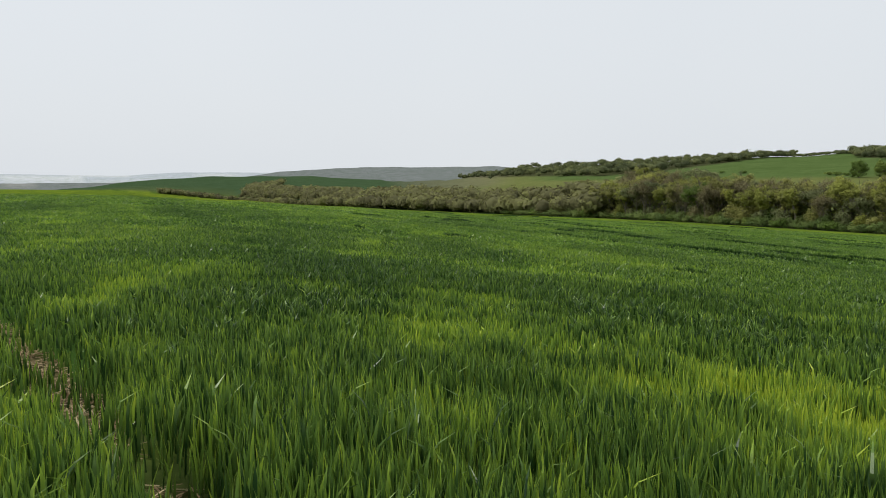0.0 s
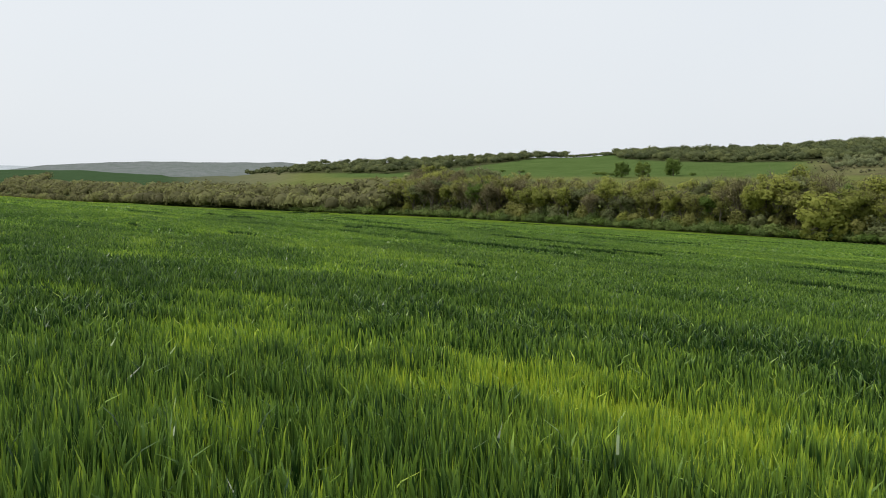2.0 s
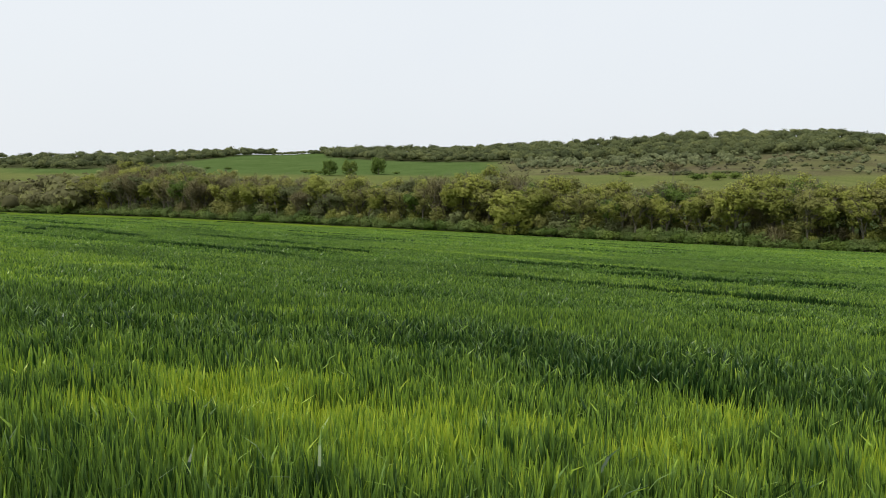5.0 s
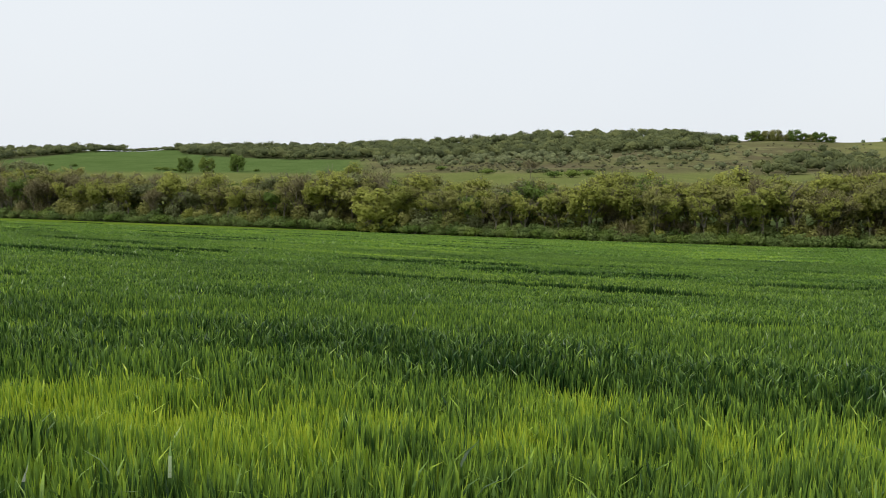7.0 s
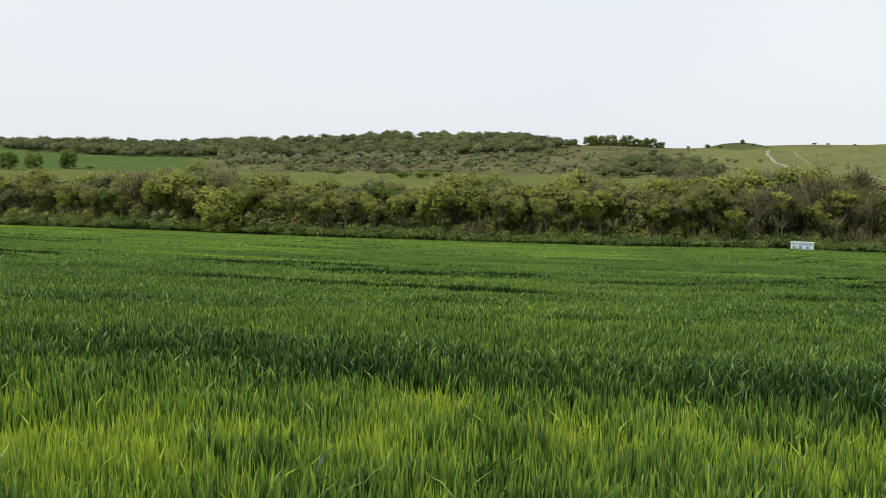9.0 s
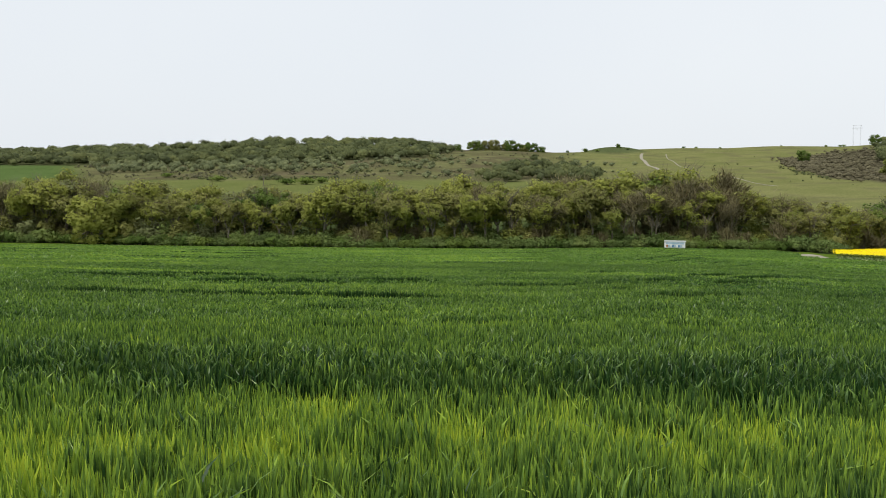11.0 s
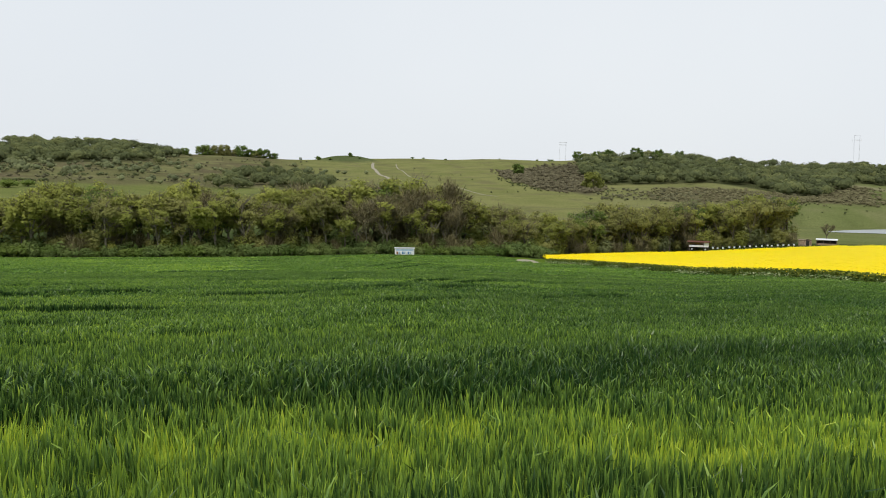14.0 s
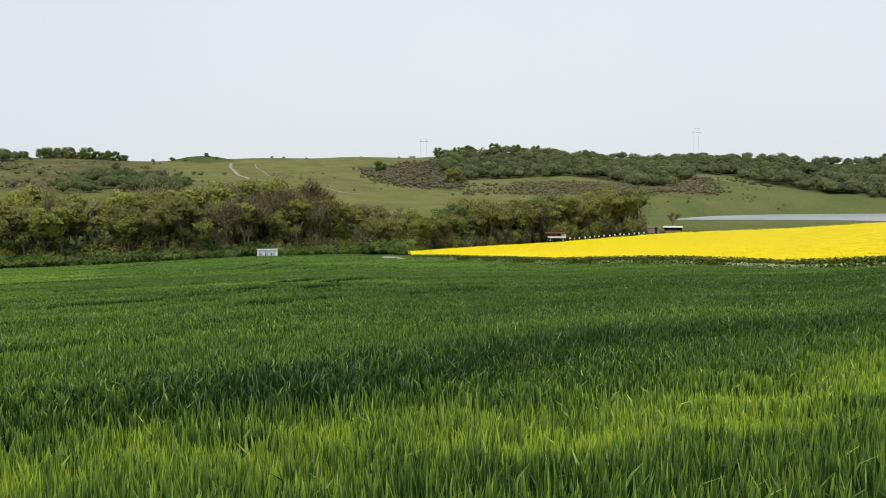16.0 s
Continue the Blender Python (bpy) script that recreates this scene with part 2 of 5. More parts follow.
def crop_tone(x, y):
    """Tone of the wheat, shade of the crop front put in: 0 deep blue-green, 1 yellow-green."""
    u, v = uv(x, y)
    t = 0.395 + 0.06 * lumps(x, y, 9, 3) + 0.06 * lumps(u * 3, v * 0.5, 30, 4)
    strip = np.exp(-(((u - strip_u(v) + 0.45 * lumps(x, y, 2.2, 5)) / (strip_w(v) * 1.1)) ** 2) ** 1.3)
    near_bright = np.clip((v + 1.2) / 2.0, 0, 1) * np.clip((4.6 - u) / 1.2, 0, 1) * np.clip((6 - v) / 3, 0, 1)
    patchy = np.clip(0.72 + 0.5 * lumps(x, y, 1.7, 6) + 0.35 * lumps(x, y, 0.7, 7), 0, 1.3)
    fade = np.clip(1.1 - np.maximum(v - 3, 0) / 9, 0.3, 1)
    t = t + 0.36 * np.maximum(strip, 0.42 * near_bright) * patchy * fade
    blotch = np.clip(lumps(u * 0.9, v * 0.7, 4.2, 9) * 0.7 + lumps(x, y, 1.8, 10) * 0.5 + 0.04, 0, 0.8)
    t = t + 0.42 * blotch * np.clip((v - 2) / 3, 0, 1) * np.clip((10 + 0.25 * np.maximum(v, 0) - u) / 4, 0, 1)
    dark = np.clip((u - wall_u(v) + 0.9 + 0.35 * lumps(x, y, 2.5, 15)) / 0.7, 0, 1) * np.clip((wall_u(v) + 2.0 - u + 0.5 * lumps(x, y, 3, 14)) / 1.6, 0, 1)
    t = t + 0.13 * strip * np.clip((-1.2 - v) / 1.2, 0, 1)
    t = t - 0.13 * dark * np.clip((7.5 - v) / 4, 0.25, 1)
    # darker along the crop front: shade among its stems put into the tone
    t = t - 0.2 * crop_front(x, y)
    t = t + 0.05 * lumps(u * 4, v * 0.8, 6, 24) * np.clip((u - 9) / 3, 0, 1)
    t = t + 0.20 * np.clip(lumps(u * 1.0, v * 0.22, 12, 8) - 0.25, 0, 1) * (u > 9)
    t = t + 0.07 * np.clip((u - 10) / 5, 0, 1) * np.clip((v + 1) / 8, 0, 1) + 0.05 * lumps(x, y, 0.5, 18) * (u < 40)
    return_far = np.clip((np.hypot(x, y) - 60) / 80, 0, 1)
    t = t + 0.02 * np.clip((u - 11) / 12, 0, 1) + 0.07 * return_far
    t = t - 0.10 * np.clip((strip_u(v) - u) / 1.0, 0, 1) * (1 - np.clip(strip, 0, 1)) * np.clip((3.5 - v) / 2, 0, 1)
    t = t + 0.07 * np.clip((v - 3.0) / 2, 0, 1) * np.clip((3 - u) / 2, 0, 1)
    t = t + 0.03 * np.clip((u - strip_u(v)) / 0.5, 0, 1) * np.clip((wall_u(v) - 0.5 - u) / 0.5, 0, 1) * np.clip((7 - v) / 3, 0, 1) * (v > -3)
    t = t - 0.04 * np.clip((-1 - v) / 3, 0, 1) * np.clip((u - 7) / 2, 0, 1) * np.clip((60 - u) / 30, 0, 1)
    t = t - 0.09 * np.clip((-3 - v) / 3, 0, 1) * np.clip((u - 8) / 2, 0, 1) * np.clip((45 - u) / 20, 0, 1)
    t = t - 0.08 * np.clip((v - 6.5) / 2, 0, 1) * np.clip((9 - u) / 3, 0, 1) * np.clip((16 - v) / 4, 0, 1)
    return np.clip(t, 0.02, 1)


# broken wheel tracks and thin places: row, from, to along the field, half width
_dash = random.Random(29)
DASHES = [(21.2, 1.0, 14.5, 0.3), (21.0, -6.2, -2.5, 0.27), (20.8, -15, -8.2, 0.27), (28.6, -4.4, 3.0, 0.32), (28.2, -10, -6.5, 0.22), (37.5, 12, 18.5, 0.35), (14.0, -0.6, 1.9, 0.12), (40.0, 35, 47, 0.45),
          (24.5, 22, 31, 0.25), (17.5, -5.2, -3.4, 0.13), (33, 4, 9, 0.28), (32, -14, -9, 0.28)]
for _row in (13, 16.5, 24, 26.5, 31, 35, 44, 50, 58, 67, 78, 92, 108, 128, 150):
    _v = -0.8 * _row
    while _v < 1.6 * _row + 20:
        _v += _dash.uniform(0.25, 0.8) * _row
        _long = _dash.uniform(0.05, 0.22) * _row
        DASHES.append((_row + _dash.uniform(-0.7, 0.7), _v, _v + _long, 0.04 + 0.0055 * _row))


def row_of(u, v):
    """Rows fan out to the south-east and draw in a little to the north-west."""
    m = np.clip(-v - 1, 0, 60)
    return (u + 0.1 * np.clip(v - 5, 0, 30)) / (1 + 0.028 * m + 0.0008 * m * m)


def tram(x, y):
    """1 in the broken wheel tracks and thin places."""
    u, v = uv(x, y)
    w = row_of(u, v) + 0.12 * lumps(u * 0.6, v, 3.5, 17) + 0.06 * lumps(x, y, 1.1, 19)
    out = np.zeros(w.size)
    order = np.argsort(w, axis=None)
    sorted_w, flat_w, flat_v = w.ravel()[order], w.ravel(), np.ravel(v)
    for c, v0, v1, half in DASHES:
        i, j = np.searchsorted(sorted_w, (c - 1.5 * half, c + 1.5 * half))
        k = order[i:j]
        k = k[(flat_v[k] > v0) & (flat_v[k] < v1)]
        soft = 0.02 * c + 0.1
        ends = np.clip((flat_v[k] - v0) / soft, 0, 1) * np.clip((v1 - flat_v[k]) / soft, 0, 1)
        out[k] = np.maximum(out[k], np.exp(-(((flat_w[k] - c) / half) ** 4)) * ends)
    out = out.reshape(w.shape)
    return out


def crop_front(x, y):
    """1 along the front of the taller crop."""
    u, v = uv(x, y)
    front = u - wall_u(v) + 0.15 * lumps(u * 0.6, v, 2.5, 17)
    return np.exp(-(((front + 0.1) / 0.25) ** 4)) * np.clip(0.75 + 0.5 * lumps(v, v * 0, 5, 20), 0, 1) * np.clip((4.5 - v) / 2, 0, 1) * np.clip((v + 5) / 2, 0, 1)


def soil_gap(x, y):
    """1 on the bare, trampled line near the camera."""
    (ax, ay), (bx, by) = at(-30.2, 10.5), at(-21.5, 3.2)
    px, py = x - ax, y - ay
    dx, dy = bx - ax, by - ay
    k = np.clip((px * dx + py * dy) / (dx * dx + dy * dy), -0.5, 1.3)
    d = np.hypot(px - k * dx, py - k * dy) + 0.10 * lumps(x, y, 0.8, 21)
    return np.clip(1.3 - d / (0.25 + 0.09 * lumps(x, y, 1.1, 23)), 0, 1) * np.clip(0.8 + 0.7 * lumps(x, y, 1.2, 22), 0.1, 1)


def inside_rape(x, y):
    """Signed room inside the rape field's near edge, in metres."""
    (ax, ay), (bx, by) = at(88.2, 165), at(118.4, 65)
    nx, ny = -(by - ay), bx - ax
    k = math.hypot(nx, ny)
    return ((x - ax) * nx + (y - ay) * ny) / k


def road_end(x, y):
    """True on the gravel turning place where nothing grows."""
    a, r = np.degrees(np.arctan2(x, y)), np.hypot(x, y)
    return (a > 85.9) & (a < 87.9) & (r > 156)


# ---- mesh helpers ----
def mesh_from(name, verts, faces, mat, smooth=False, attrs=None, normals=None):
    me = bpy.data.meshes.new(name)
    verts, faces = np.asarray(verts, np.float32), np.asarray(faces, np.int32)
    k = faces.shape[1]
    me.vertices.add(len(verts))
    me.vertices.foreach_set("co", verts.ravel())
    me.loops.add(faces.size)
    me.loops.foreach_set("vertex_index", faces.ravel())
    me.polygons.add(len(faces))
    me.polygons.foreach_set("loop_start", np.arange(0, faces.size, k, dtype=np.int32))
    me.polygons.foreach_set("use_smooth", np.full(len(faces), smooth))
    for key, val in (attrs or {}).items():
        val = np.asarray(val, np.float32)
        if val.ndim == 2:
            me.attributes.new(key, "FLOAT_COLOR", "POINT").data.foreach_set("color", np.c_[val, np.ones(len(val))].astype(np.float32).ravel())
        else:
            me.attributes.new(key, "FLOAT", "POINT").data.foreach_set("value", val)
    me.materials.append(mat)
    me.update()
    if normals is not None:
        me.polygons.foreach_set("use_smooth", np.full(len(faces), True))
        me.normals_split_custom_set_from_vertices(normals.astype(np.float32))
    return me


def part(name, bm, mat, parent=None, label=""):
    me = bpy.data.meshes.new(name)
    bm.to_mesh(me)
    bm.free()
    me.materials.append(mat)
    ob = new(name, me)
    ob.parent = parent
    return tagged(ob, label)


def box(bm, sx, sy, sz, x=0, y=0, z=0, bevel=0.0):
    """A block whose base centre is at x, y, z."""
    made = bmesh.ops.create_cube(bm, size=1, matrix=Matrix.Translation((x, y, z + sz / 2)) @ Matrix.Diagonal((sx, sy, sz, 1)))
    if bevel:
        edges = list({e for v in made["verts"] for e in v.link_edges})
        bmesh.ops.bevel(bm, geom=edges, offset=bevel, segments=1, affect="EDGES")
    return bm


def rod(bm, a, b, ra, rb, sides=6):
    a, b = Vector(a), Vector(b)
    d = b - a
    m = Matrix.Translation((a + b) / 2) @ d.to_track_quat("Z", "Y").to_matrix().to_4x4()
    bmesh.ops.create_cone(bm, cap_ends=True, segments=sides, radius1=ra, radius2=rb, depth=d.length, matrix=m)
    return bm


# ---- what covers the far slope, by bearing and elevation ----
WOODS = (
    (0.3, 23.4, table([(0, 0.24), (4, 0.28), (9.3, 0.28), (11.4, 0.24), (15, 0.52), (18.8, 0.93), (21.3, 1.28), (23.4, 1.34)]), 440, 11.5, 61),
    (27.0, 38, table([(27, 1.2), (30, 1.0), (33.7, 0.92), (38, 0.92)]), 330, 11.5, 62),
    (38, 62.5, table([(38, 0.95), (44, 1.0), (50, 1.2), (53.7, 1.35), (57, 1.5), (60.6, 1.68), (62.5, 2.05)]), 760, 11.0, 63),
    (90.2, 106.5, table([(90.2, 1.8), (91.5, 1.0), (92, 0.82), (94.3, 0.86), (98.6, 1.05), (101.9, 0.62), (104, 0.1), (105.3, 0.3), (106.5, 0.9)]), 540, 11, 64),
    (103, 124, table([(103, 1.3), (106.1, 1.28), (108.9, 1.0), (110.6, 0.6), (112.4, 0.2), (114.9, -0.2), (118.3, -0.44), (124, -0.6)]), 620, 11, 65),
)
thicket_low = table([(84.9, 1.5), (85.5, 1.06), (87.2, 0.52), (88.2, 0.38), (90.5, 0.15), (91.5, 0.3)])
thicket_high = table([(84.9, 1.6), (85.8, 1.55), (87.2, 1.95), (88.9, 2.1), (90.7, 2.3), (91.5, 1.6)])
brown_low = table([(95.2, -0.2), (98.6, -0.22), (102.7, 0.02), (104.5, -0.08), (108.3, -0.26)])
brown_high = table([(95.2, 0.5), (96.5, 0.64), (98.6, 0.66), (101, 0.5), (103, 0.3), (104.6, 0.1), (104.9, 0.85), (107.7, 0.9), (108.3, 0.1)])

# ---- ground sheet ----
azs = np.concatenate([np.concatenate([np.arange(-40, -34, 1.0), np.arange(-34, 124, 0.45)]), np.arange(124, 326, 4.0)])
rs = np.concatenate([[0.0], np.geomspace(0.6, 60, 80), np.arange(62, 330, 3.2), np.arange(334, 1060, 9.0), np.geomspace(1075, 4950, 26)])
A, R = np.meshgrid(azs, rs)
GX, GY = R * np.sin(np.radians(A)), R * np.cos(np.radians(A))
GZ = land(GX, GY)
EL = np.degrees(np.arctan2(GZ - EYE_Z, R + 1e-6))


def wheat_colour(t):
    ps = [p for p, _ in WHEAT_STOPS]
    return np.stack([np.interp(t, ps, [c[k] for _, c in WHEAT_STOPS]) for k in range(3)], -1)


def blend(base, colour, w):
    return base * (1 - w[..., None]) + np.array(colour) * w[..., None]


def step(x, a, b):
    q = np.clip((x - a) / (b - a), 0, 1)
    return q * q * (3 - 2 * q)


RE = edge_r(np.where(A > 200, -60, A))
wob = lumps(GX, GY, 90, 31)
# field sheet dimmed, more beyond the leaves: their self-shadow put into its colour
col = wheat_colour(np.clip(crop_tone(GX, GY) - 0.05, 0, 1)) * (0.75 - 0.3 * step(R, 140, 205))[..., None]
# ground turns dark green-brown within 14 m of the middle
near_dark = step(R, 14, 4)
col = blend(col, (0.04, 0.05, 0.018), near_dark * 0.7)
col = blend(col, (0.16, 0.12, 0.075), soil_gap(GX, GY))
# strip of ground under the belt trees: dark green
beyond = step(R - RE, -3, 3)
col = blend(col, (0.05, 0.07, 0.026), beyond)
hillside = step(R - RE, 40, 60)
col = blend(col, (0.135, 0.155, 0.052), hillside)
big = hillside * step(A, 5, 9) * step(A, 40, 37) * step(EL, -0.15 + 0.05 * 1, 0.1)
col = blend(col, (0.08, 0.128, 0.040), big * 0.9)
scrubby = hillside * step(A, 38, 40) * step(A, 74, 68) * step(EL + 0.1 * wob, 0.05, 0.2)
col = blend(col, (0.112, 0.10, 0.058), scrubby * (0.8 + 0.2 * np.clip(wob, -1, 1)))
col = blend(col, (0.165, 0.17, 0.075), scrubby * step(lumps(GX, GY, 45, 33), 0.25, 0.6) * 0.7)
pasture = hillside * step(A, 68, 74) * step(A, 95, 91)
col = blend(col, (0.172, 0.18, 0.07), pasture)
col = blend(col, (0.12, 0.105, 0.065), pasture * step(lumps(GX, GY, 38, 35), 0.3, 0.7) * 0.45)
rgreen = hillside * step(A, 91, 93) * step(EL, 1.6, 1.2)
col = blend(col, (0.17, 0.175, 0.072), rgreen)
col = blend(col, (0.13, 0.15, 0.058), rgreen * step(A + 2 * wob, 101, 105))
col = blend(col, (0.17, 0.17, 0.085), rgreen * step(lumps(GX * 1.0, GY * 0.6, 45, 37), 0.1, 0.7) * 0.5)
col = blend(col, (0.24, 0.225, 0.14), hillside * step(A, 106.4, 107) * step(A, 112, 111) * np.exp(-((EL - np.interp(A, [106.7, 108.9, 111.4], [1.03, 0.73, 0.25])) / 0.07) ** 2) * 0.8)
for lo_, hi_, a0, a1, tint in ((thicket_low, thicket_high, 84.9, 91.5, (0.085, 0.075, 0.052)), (brown_low, brown_high, 95.2, 108.3, (0.115, 0.10, 0.06))):
    col = blend(col, tint, hillside * step(A, a0 - 0.3, a0 + 0.3) * step(A, a1 + 0.3, a1 - 0.3) * step(EL + 0.06 * wob, lo_(A) - 0.1, lo_(A) + 0.08) * step(EL + 0.06 * wob, hi_(A) + 0.1, hi_(A) - 0.08) * 0.9)
# ground under the woods: darker than the slope around it
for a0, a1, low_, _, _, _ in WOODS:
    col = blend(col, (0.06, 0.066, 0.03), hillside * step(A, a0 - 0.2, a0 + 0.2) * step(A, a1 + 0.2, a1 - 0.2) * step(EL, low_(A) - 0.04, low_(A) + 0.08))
knoll_c = np.hypot(GX - 880 * math.sin(radians(74.2)), GY - 880 * math.cos(radians(74.2)))
col = blend(col, (0.085, 0.105, 0.045), step(knoll_c, 36, 24))
left = hillside * step(A, 4, -2)
col = blend(col, (0.05, 0.085, 0.04), left)
tip = hillside * step(A, -4, -1) * step(A, 6, 3) * step(R, 700, 1000)
col = blend(col, (0.17, 0.155, 0.11), tip * 0.5)
# far ranges and plain: distance haze put into their pale grey-blue colours
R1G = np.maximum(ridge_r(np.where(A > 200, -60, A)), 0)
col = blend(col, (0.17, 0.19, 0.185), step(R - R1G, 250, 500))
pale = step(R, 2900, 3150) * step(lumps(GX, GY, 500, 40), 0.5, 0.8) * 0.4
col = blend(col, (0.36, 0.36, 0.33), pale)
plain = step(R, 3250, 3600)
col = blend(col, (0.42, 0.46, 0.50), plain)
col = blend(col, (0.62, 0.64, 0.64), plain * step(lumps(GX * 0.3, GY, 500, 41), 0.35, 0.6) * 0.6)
NA, NR = len(azs), len(rs)
idx = np.arange(NA * NR).reshape(NR, NA)
nx = np.roll(idx, -1, axis=1)
quads = np.stack([idx[:-1], nx[:-1], nx[1:], idx[1:]], -1).reshape(-1, 4)
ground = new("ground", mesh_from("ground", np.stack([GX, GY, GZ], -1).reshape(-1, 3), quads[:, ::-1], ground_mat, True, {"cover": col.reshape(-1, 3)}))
tagged(ground, "rolling farmland ground with fields, pasture and hills", "ground", kind="structure")

# ---- wheat ----
rng = np.random.RandomState(7)


def spots(r0, r1, density, a0=-30, a1=120):
    count = int(density * math.radians(a1 - a0) / 2 * (r1 * r1 - r0 * r0))
    r = np.sqrt(rng.uniform(r0 * r0, r1 * r1, count))
    a = np.radians(rng.uniform(a0, a1, count))
    return r * np.sin(a), r * np.cos(a)


def blades(x, y, foot, height, width, segs, lean, tone):
    """Bent, tapering leaves, each one island; verts, triangles, tone."""
    count = len(x)
    z0 = land(x, y) + foot
    turn, side = rng.uniform(0, 6.283, count), rng.uniform(0, 6.283, count)
    bx, by = np.cos(turn), np.sin(turn)
    wx, wy = np.cos(side), np.sin(side)
    V, T = [], []
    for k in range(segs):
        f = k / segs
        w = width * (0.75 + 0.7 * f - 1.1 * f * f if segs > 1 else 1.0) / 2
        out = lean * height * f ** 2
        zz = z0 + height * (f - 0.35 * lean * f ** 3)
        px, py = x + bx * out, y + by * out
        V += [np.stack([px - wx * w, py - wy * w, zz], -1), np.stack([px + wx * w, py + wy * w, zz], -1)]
        # tone falls towards the foot: shade in the gaps put into the colour
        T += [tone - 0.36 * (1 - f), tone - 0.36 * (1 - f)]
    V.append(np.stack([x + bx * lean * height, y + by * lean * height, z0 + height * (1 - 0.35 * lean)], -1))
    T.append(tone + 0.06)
    V, T = np.stack(V, 1), np.stack(T, 1)
    per = 2 * segs + 1
    tri = []
    for k in range(segs - 1):
        tri += [(2 * k, 2 * k + 1, 2 * k + 3), (2 * k, 2 * k + 3, 2 * k + 2)]
    tri.append((2 * segs - 2, 2 * segs - 1, 2 * segs))
    F = (np.arange(count) * per)[:, None, None] + np.array(tri)[None]
    return V.reshape(-1, 3), F.reshape(-1, 3), np.clip(T, 0, 1).reshape(-1)


def crop_top(x, y):
    """Height of the standing crop: shorter where it is yellow, higher behind the wheel tracks."""
    u, v = uv(x, y)
    h = 0.60 - 0.24 * crop_tone(x, y) + 0.025 * lumps(x, y, 1.3, 51) + 0.02 * lumps(x, y, 5, 52) + 0.022 * lumps(x, y, 0.3, 55)
    back = np.maximum(tram(*xy_of(u - 0.42 - 0.008 * u, v)), tram(*xy_of(u - 0.75 - 0.015 * u, v)))
    h = h + 0.11 * back + 0.08 * np.clip((u - wall_u(v)) / 0.3, 0, 1) * np.clip((wall_u(v) + 5 - u) / 4, 0, 1)
    return h * (1 - 0.8 * soil_gap(x, y))


# dark sheet under the top of the crop: shade among lower leaves, put into its tone
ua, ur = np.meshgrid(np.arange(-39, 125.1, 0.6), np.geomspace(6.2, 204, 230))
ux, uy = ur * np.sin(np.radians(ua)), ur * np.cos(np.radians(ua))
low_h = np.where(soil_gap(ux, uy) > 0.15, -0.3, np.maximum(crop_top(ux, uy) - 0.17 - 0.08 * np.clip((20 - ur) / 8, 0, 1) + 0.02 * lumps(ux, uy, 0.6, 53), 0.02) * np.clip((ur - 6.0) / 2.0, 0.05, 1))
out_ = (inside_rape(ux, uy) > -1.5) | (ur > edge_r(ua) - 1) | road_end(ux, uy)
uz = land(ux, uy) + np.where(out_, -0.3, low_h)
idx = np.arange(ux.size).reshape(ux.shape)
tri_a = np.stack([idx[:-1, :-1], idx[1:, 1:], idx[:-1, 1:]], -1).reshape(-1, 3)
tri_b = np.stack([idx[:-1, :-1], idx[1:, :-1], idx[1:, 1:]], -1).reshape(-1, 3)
low = new("wheat_lower_leaves", mesh_from("wheat_lower_leaves", np.stack([ux, uy, uz], -1).reshape(-1, 3), np.concatenate([tri_a, tri_b]), wheat_low, True, {"tone": np.clip(crop_tone(ux, uy) * 0.5 - 0.07 - 0.05 * np.clip((16 - ur) / 6, 0, 1), 0.0, 1).reshape(-1)}))
tagged(low, "dark sheet under the wheat tops, shade put into its colour", "crop", kind="stuff")
wheat_v, wheat_f, wheat_t, base_n = [], [], [], 0
for r0, r1, dens, segs, wid, leaf_len in ((1.9, 4.5, 1150, 3, 0.018, 0.27), (4.5, 7, 1050, 2, 0.020, 0.22), (7, 10, 800, 2, 0.021, 0.15), (10, 14, 700, 1, 0.026, 0.12), (14, 30, 400, 1, 0.032, 0.095), (30, 75, 56, 1, 0.07, 0.09), (75, 206, 3.6, 1, 0.25, 0.15)):
    x, y = spots(r0, r1, dens, -38 if r0 < 9 else -31, 124 if r0 < 9 else 121)
    ragged = (0.03 if r0 < 12 else 0.05 if r0 < 29 else 0.14) * (r0 > 6) + 0.04
    jx, jy = x + rng.normal(0, ragged, len(x)), y + rng.normal(0, ragged, len(x))
    top = crop_top(jx, jy)
    keep = (top > 0.07) & (rng.uniform(0, 1, len(x)) > soil_gap(x, y) * 1.1) & (inside_rape(x, y) < -1.5) & ~road_end(x, y) & (np.hypot(x, y) < edge_r(np.degrees(np.arctan2(x, y))) - 1)
    x, y, top = x[keep], y[keep], top[keep]
    v = crop_tone(jx[keep], jy[keep])
    count = len(x)
    h = np.minimum(leaf_len * rng.uniform(0.75, 1.2, count), top)
    bent = rng.uniform(0, 1, count) < (0.05 if r0 < 6 else 0.1 + 0.35 * (v < 0.36) if r0 < 12 else 0.5)
    lean = rng.uniform(0.02, 0.2, count) + bent * rng.uniform(0.2, 0.65, count)
    foot = np.maximum(top * rng.uniform(0.84, 1.07, count) - h * (1 - 0.35 * lean), 0)
    tone = np.clip(v + rng.normal(0, 0.18 if r0 < 6 else 0.16 if r0 < 12 else 0.13 if r0 < 29 else 0.09 if r0 < 70 else 0.05, count), 0, 1)
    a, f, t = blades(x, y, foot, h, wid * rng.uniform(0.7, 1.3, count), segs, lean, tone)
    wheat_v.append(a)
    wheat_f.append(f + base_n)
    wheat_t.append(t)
    base_n += len(a)
